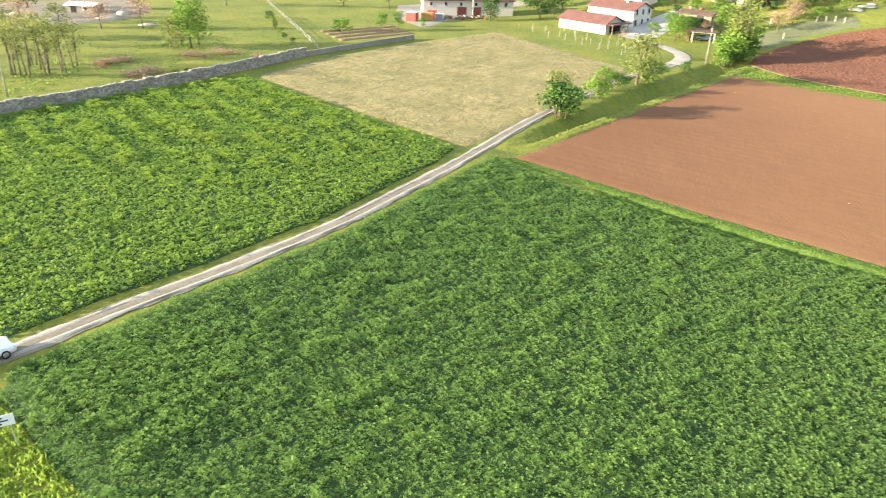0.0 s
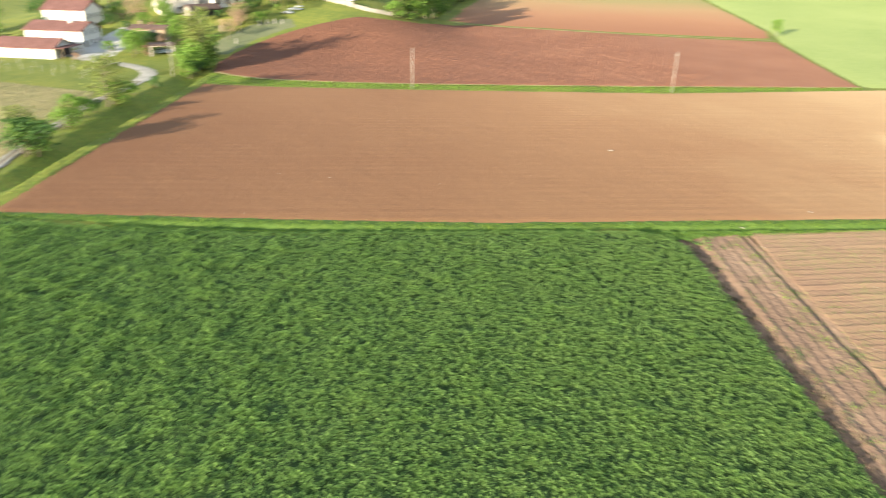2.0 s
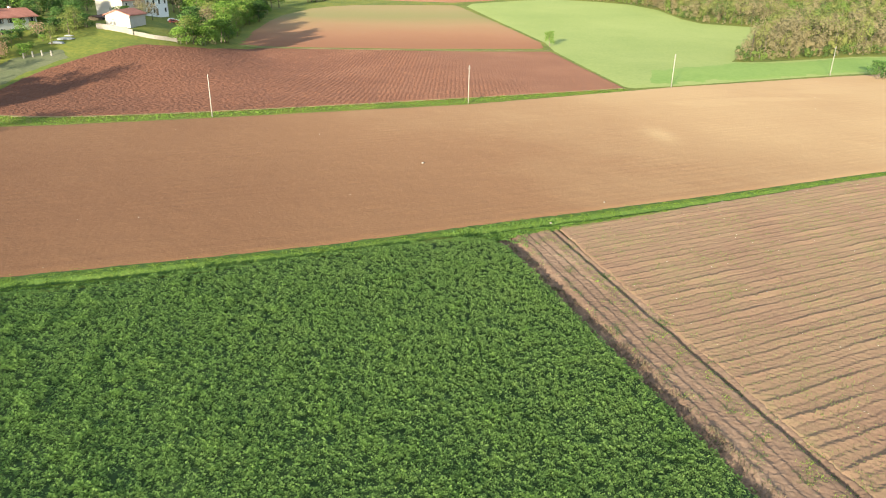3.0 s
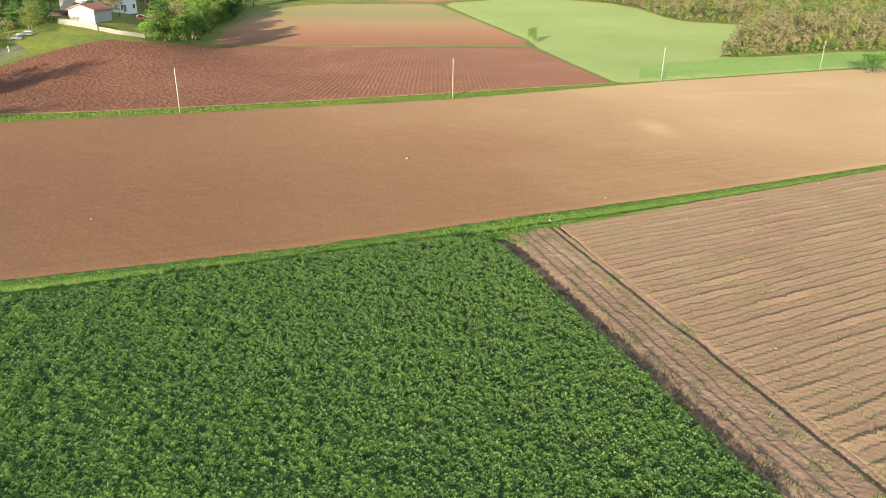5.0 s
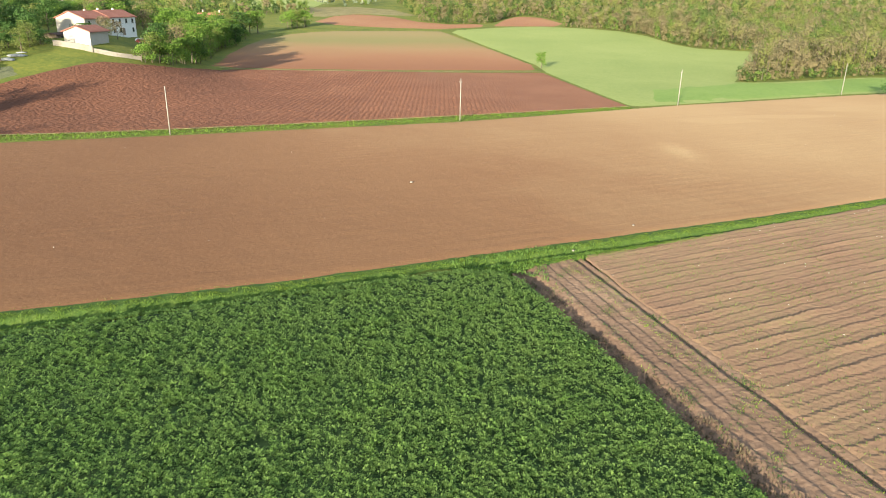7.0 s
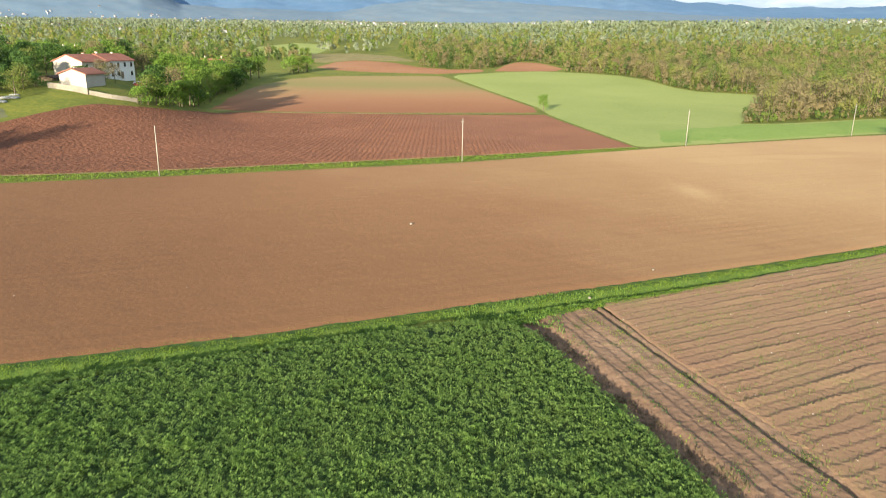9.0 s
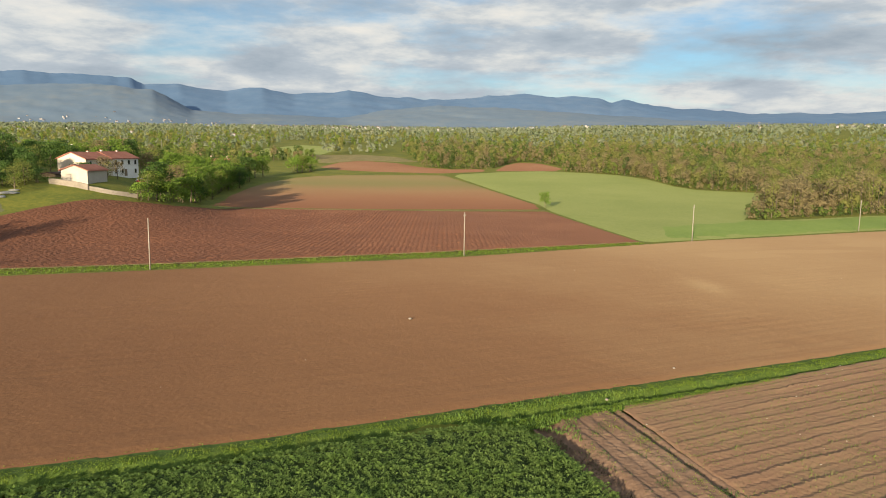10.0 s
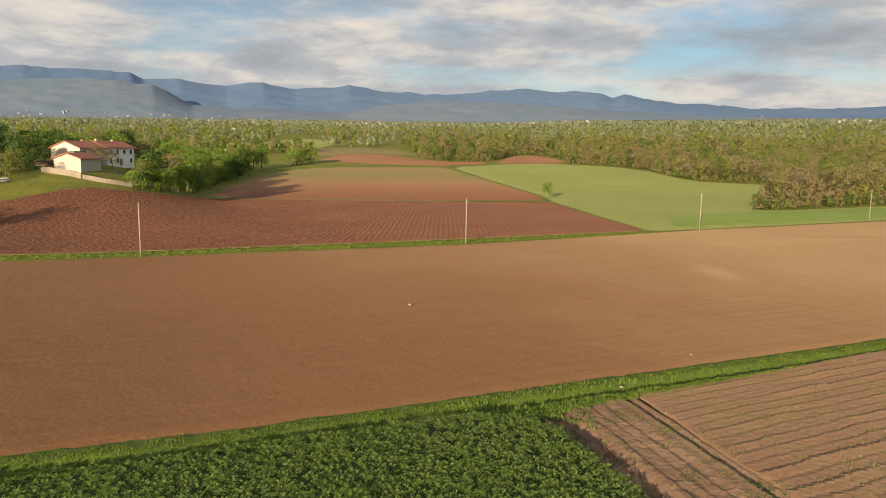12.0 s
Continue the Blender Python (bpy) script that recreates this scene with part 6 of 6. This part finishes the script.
# ---- car ----
def car(x, y, rz, paint, label, z=None):
    """A small hatchback, nose along +x."""
    top = base("car", x, y, z, rz, label, "car")
    bm = bmesh.new()
    side = [(-1.95, 0.35), (-2.0, 0.75), (-1.85, 1.0), (-1.55, 1.42), (0.2, 1.46), (0.95, 0.98), (1.85, 0.82), (2.0, 0.55), (1.95, 0.32)]
    rows = [[bm.verts.new((px, s * (0.86 if pz < 1.05 else 0.66), pz)) for px, pz in side] for s in (-1, 1)]
    a, b = rows
    n = len(side)
    for k in range(n):
        bm.faces.new((a[k], b[k], b[(k + 1) % n], a[(k + 1) % n]))
    bm.faces.new(a[::-1]), bm.faces.new(b)
    bmesh.ops.recalc_face_normals(bm, faces=bm.faces[:])
    bmesh.ops.bevel(bm, geom=bm.edges[:], offset=0.05, segments=2, affect="EDGES")
    part("body", bm, paint, top, smooth=True)
    part("windscreen", box(0.06, 1.2, 0.62, 0.0, 0, 0.0, 0.01), M["glass"], top).matrix_local = pose(0.66, 0, 0.98, 0, -57, 0) @ Matrix.Translation((0, 0, -0.1))
    part("rear_window", box(0.05, 1.15, 0.42, 0, 0, 0, 0.01), M["glass"], top).matrix_local = pose(-1.80, 0, 1.02, 0, 36, 0)
    for s in (-1, 1):
        part("side_window", box(1.9, 0.05, 0.34, -0.55, s * 0.735, 1.04, 0.01), M["glass"], top)
        part("headlight", box(0.12, 0.34, 0.14, 1.9, s * 0.58, 0.64, 0.02), M["white_paint"], top)
        part("tail_light", box(0.08, 0.2, 0.3, -1.93, s * 0.68, 0.72, 0.02), M["red_paint"], top)
        for px in (-1.25, 1.25):
            bm = bmesh.new()
            tube(bm, (px, s * 0.70, 0.31), (px, s * 0.88, 0.31), 0.31, 0.31, 18)
            w = part("wheel", bm, M["rubber"], top, smooth=False)
            bm = bmesh.new()
            tube(bm, (px, s * 0.88, 0.31), (px, s * 0.895, 0.31), 0.19, 0.17, 12)
            part("rim", bm, M["steel"], w)
    return top


car(-39.1, -32.6, 128.5, M["white_paint"], "white hatchback driving down the farm track", 0.12)
car(-173.0, 199.5, 60, M["white_paint"], "white car parked beside the farmhouse")
car(-170.5, 197.0, 60, M["red_paint"], "red car parked beside the farmhouse")
car(-156.5, 91.0, 60, M["blue_paint"], "blue-grey car parked under the carport", 0.75)


# ---- road sign ----
def road_sign(x, y, rz):
    top = base("road_sign", x, y, None, rz, "white rectangular roadside sign with dark lines", "sign")
    for s in (-0.55, 0.55):
        bm = bmesh.new()
        tube(bm, (s, 0, -0.3), (s, 0, 2.3), 0.035, 0.035, 8)
        part("post", bm, M["steel"], top)
    plate = part("plate", box(1.6, 0.04, 0.75, 0, -0.06, 1.6, 0.01), M["white_paint"], top)
    for k, w in enumerate((0.6, 1.1, 0.4)):
        part("lettering_bar", box(w, 0.012, 0.09, -0.05, -0.09, 2.12 - 0.2 * k), M["dark"], plate)


road_sign(-30.0, -28.2, 105)


# ---- vineyard posts ----
def post(x, y, height, label, group, name="vine_post", r=0.06):
    top = base(name, x, y, None, 0, label, "post", group)
    bm = bmesh.new()
    tube(bm, (0, 0, -0.2), (random.uniform(-0.08, 0.08), random.uniform(-0.08, 0.08), height), r, r * 0.8, 7)
    part("shaft", bm, M["pole"], top)
    if name == "vine_post":
        bm = bmesh.new()
        tube(bm, (-0.25, 0, height * 0.82), (0.25, 0, height * 0.82), 0.02, 0.02, 5)
        part("arm", bm, M["steel"], top)
    return top


for row in range(5):
    for k in range(7):
        t = k / 6
        ax, ay = -181 + row * 2.2, 49.5 + row * 3.6
        bx, by = -143 - row * 3.0, 62.0 + row * 2.6
        x, y = ax + (bx - ax) * t + random.uniform(-0.7, 0.7), ay + (by - ay) * t + random.uniform(-0.5, 0.5)
        if not (abs(x + 170) < 9 and y > 63):
            post(x, y, random.uniform(1.2, 1.8), "pale wooden vine post on the grass", "posts of the small vineyard", r=0.055)
for x, y in ((-158.0, 123.4), (-157.0, 125.3), (-155.9, 127.2), (-154.0, 128.4), (-162.0, 113.0), (-150.5, 109.0)):
    post(x, y, 1.5, "thick pale fence post above the ploughed field", "fence posts on the rise", "fence_post", 0.22)
for k in range(16):
    t = k / 15
    post(-153.8 - 82 * t, -5.0 - 12.5 * t, 1.3, "thin fence post of the garden boundary", "fence posts of the garden", "fence_post", 0.07)


# ---- garden fence ----
def fence():
    top = base("wire_fence", -195, -11, 0, 0, "wire mesh fence along the orchard lawn", "fence")
    for z in (0.3, 0.7, 1.1):
        bm = bmesh.new()
        tube(bm, (41.2, 6.0, z), (-40.8, -6.5, z), 0.03, 0.03, 5)
        part("wire", bm, M["steel"], top)


fence()


# ---- yard things ----
def container(x, y, rz, size, paint, lid, label):
    top = base("container", x, y, None, rz, label, "container", "containers in the yard")
    sx, sy, sz = size
    part("body", box(sx, sy, sz, 0, 0, 0.1, 0.05), paint, top)
    part("lid", box(sx + 0.1, sy + 0.1, 0.12, 0, 0, sz + 0.1, 0.03), lid, top)
    for k in range(5):
        part("rib", box(0.1, sy + 0.08, sz * 0.9, -sx / 2 + sx * (k + 0.5) / 5, 0, 0.14, 0.02), paint, top)


container(-195.5, 23.0, 60, (3.0, 2.4, 2.3), M["red_paint"], M["white_paint"], "red metal container with a white top")
container(-196.5, 27.6, 75, (3.4, 2.4, 2.0), M["orange_paint"], M["orange_paint"], "orange skip container in the yard")
container(-199.5, 29.5, 75, (2.6, 2.2, 2.2), M["red_paint"], M["red_paint"], "dark red container behind the skip")
container(-197.5, 31.3, 75, (2.0, 2.0, 1.6), M["blue_paint"], M["white_paint"], "blue-grey bin beside the skip")
rs = np.random.RandomState(12)
for k in range(16):
    x, y = -199.5 + rs.uniform(-1.2, 1.2), 32.5 + k * 0.85
    bm = box(rs.uniform(0.5, 1.1), rs.uniform(0.5, 1.0), rs.uniform(0.4, 1.1), 0, 0, 0, 0.08)
    ob = part("crate", bm, M[("stone", "wood", "concrete", "red_paint")[k % 4]])
    ob.matrix_world = pose(x, y, ground_z(x, y), 0, 0, rs.uniform(0, 90))
    tagged(ob, "weathered crate in the row before the garage", "crate", "crates before the garage")
top = base("flagpole", -199.0, 41.5, None, 0, "slim white pole in the yard", "pole")
bm = bmesh.new()
tube(bm, (0, 0, -0.2), (0, 0, 7.5), 0.08, 0.05, 8)
part("shaft", bm, M["white_paint"], top)


patch("paved_farmyard", [(-182.5, 24), (-194, 32), (-206, 43), (-216, 54), (-226, 66), (-232, 72), (-246, 66), (-230, 24), (-202, 19)], M["concrete"], 2.0, 0.10, low_waves, wobble=0.2, label="pale grey paved yard before the garages", category="yard")
patch("stony_yard", [(-232, -104), (-206, -88), (-190, -70), (-193, -58), (-205, -51), (-222, -50), (-245, -62)], M["dirt"], 2.0, 0.10, low_waves, wobble=1.2, label="stony grey yard round the small hut", category="yard")


# ---- vegetable beds ----
for k in range(4):
    ax, ay, bx, by = -163.5 - 4.2 * k, 0.5 - 1.3 * k, -173.5 - 3.6 * k, 19.5 - 0.9 * k
    bed = [(ax, ay), (bx, by), (bx - 2.2, by), (ax - 2.2, ay - 0.4)]
    patch("vegetable_bed", bed, M["row_soil"], 0.6, 0.12, lambda x, y, d: np.minimum(d, 0.5) * 0.4, wobble=0.15, label="long bare vegetable bed of brown soil", category="bed")
    if k % 2:
        blades("vegetables", bed, M["green_leaf"], 2.5, 0.45, "young vegetable plants in the garden bed", 90 + k, width=0.12, rise=lambda x, y: np.full(len(x), 0.25))
blades("nettles", [(-112, -54), (-124, -50), (-133, -48), (-144, -52), (-143, -62), (-124, -64)], M["rank_leaf"], 4, 0.6, "rank green nettles under the young trees", 94, width=0.10, mask=lambda x, y: 0.2 + wave_noise(x, y, 6.0, 51))
blades("nettles", [(-153, -31), (-157, -41), (-170, -39), (-166, -26)], M["rank_leaf"], 5, 0.6, "rank green nettles round the lawn trees", 95, width=0.10, mask=lambda x, y: 0.2 + wave_noise(x, y, 5.0, 52))
blades("lawn_tufts", [(-108, -57), (-121, -35), (-146, -9), (-190, -14), (-205, -45), (-150, -62)], M["grass_leaf"], 1.6, 0.45, "uneven tufts of grass on the orchard lawn", 96, width=0.12, mask=lambda x, y: wave_noise(x, y, 9.0, 53))


# ---- carport, tarpaulins, brush ----
def carport(x, y, rz):
    top = base("carport", x, y, None, rz, "pale wooden carport with a dark flat roof", "carport")
    for sx in (-2.6, 2.6):
        for sy in (-2.2, 2.2):
            part("post", box(0.25, 0.25, 2.6, sx, sy, -0.2, 0.02), M["beige"], top)
    part("roof", box(6.2, 5.4, 0.16, 0, 0, 2.4, 0.03), M["old_tiles"], top)
    part("beam", box(5.6, 0.2, 0.25, 0, -2.2, 2.16, 0.02), M["beige"], top)


carport(-156.6, 90.6, 60)


def heap(name, x, y, sx, sy, sz, material, label, category, group="", rz=0.0):
    """A lumpy covered mound."""
    bm = bmesh.new()
    bmesh.ops.create_icosphere(bm, subdivisions=3, radius=1.0)
    for v in bm.verts:
        k = 1 + 0.28 * noise.noise(v.co * 2.2 + Vector((x, y, 0)))
        v.co = Vector((v.co.x * sx * k, v.co.y * sy * k, max(-0.1, v.co.z * sz * k)))
    ob = part(name, bm, material, smooth=True)
    ob.matrix_world = pose(x, y, ground_z(x, y), 0, 0, rz)
    return tagged(ob, label, category, group)


for x, y, sx, sy, sz, rz in ((-206, -82, 3.5, 2.0, 0.9, 20), (-197, -72, 2.6, 1.6, 0.7, 60), (-199, -58, 3.6, 1.4, 0.8, 75), (-208, -56, 2.4, 1.5, 1.0, 30), (-214, -90, 3.0, 2.2, 1.2, 10), (-188, -46, 2.6, 1.2, 0.6, 80)):
    heap("stone_heap", x, y, sx, sy, sz, M["rubble"], "low heap of grey field stones and rubble", "stone heap", "stone heaps of the yard", rz)
for x, y, sx, sy, rz in ((-161.0, 137.0, 2.0, 1.3, 30), (-161.8, 141.0, 2.2, 1.3, 40), (-163.5, 144.0, 1.4, 1.0, 10)):
    heap("tarpaulin", x, y, sx, sy, 0.6 if sy > 1.1 else 0.25, M["tarp"], "grey-white tarpaulin over a low heap", "tarpaulin", "tarpaulins on the grass", rz)


def brush_pile(x, y, size, seed):
    """A heap of cut reddish twigs."""
    rs = np.random.RandomState(seed)
    n = 500
    c = rs.normal(0, 1, (n, 3)) * [size, size * 0.6, 0.28] + [0, 0, 0.45]
    c[:, 2] = np.maximum(c[:, 2], 0.05)
    v, f = leaves(rs, c, 1.1, 0.09, 0.15)
    ob = new("brush_pile", mesh_from("brush_pile", v, f, M["pink_leaf"], smooth=False))
    ob.matrix_world = pose(x, y, ground_z(x, y), 0, 0, rs.uniform(0, 180))
    tagged(ob, "heap of cut reddish-brown twigs on the lawn", "brush pile", kind="stuff")


for k, (x, y, s) in enumerate(((-128.5, -38.8, 1.5), (-131.5, -36.5, 1.6), (-142.0, -44.0, 1.6), (-139.0, -46.5, 1.2), (-147.0, -30.5, 2.0), (-149.0, -24.5, 2.0))):
    brush_pile(x, y, s, 80 + k)


# the patterns of the trees are no longer needed
for kind in KIND.values():
    for ob in [*kind.children_recursive, kind]:
        bpy.data.objects.remove(ob)
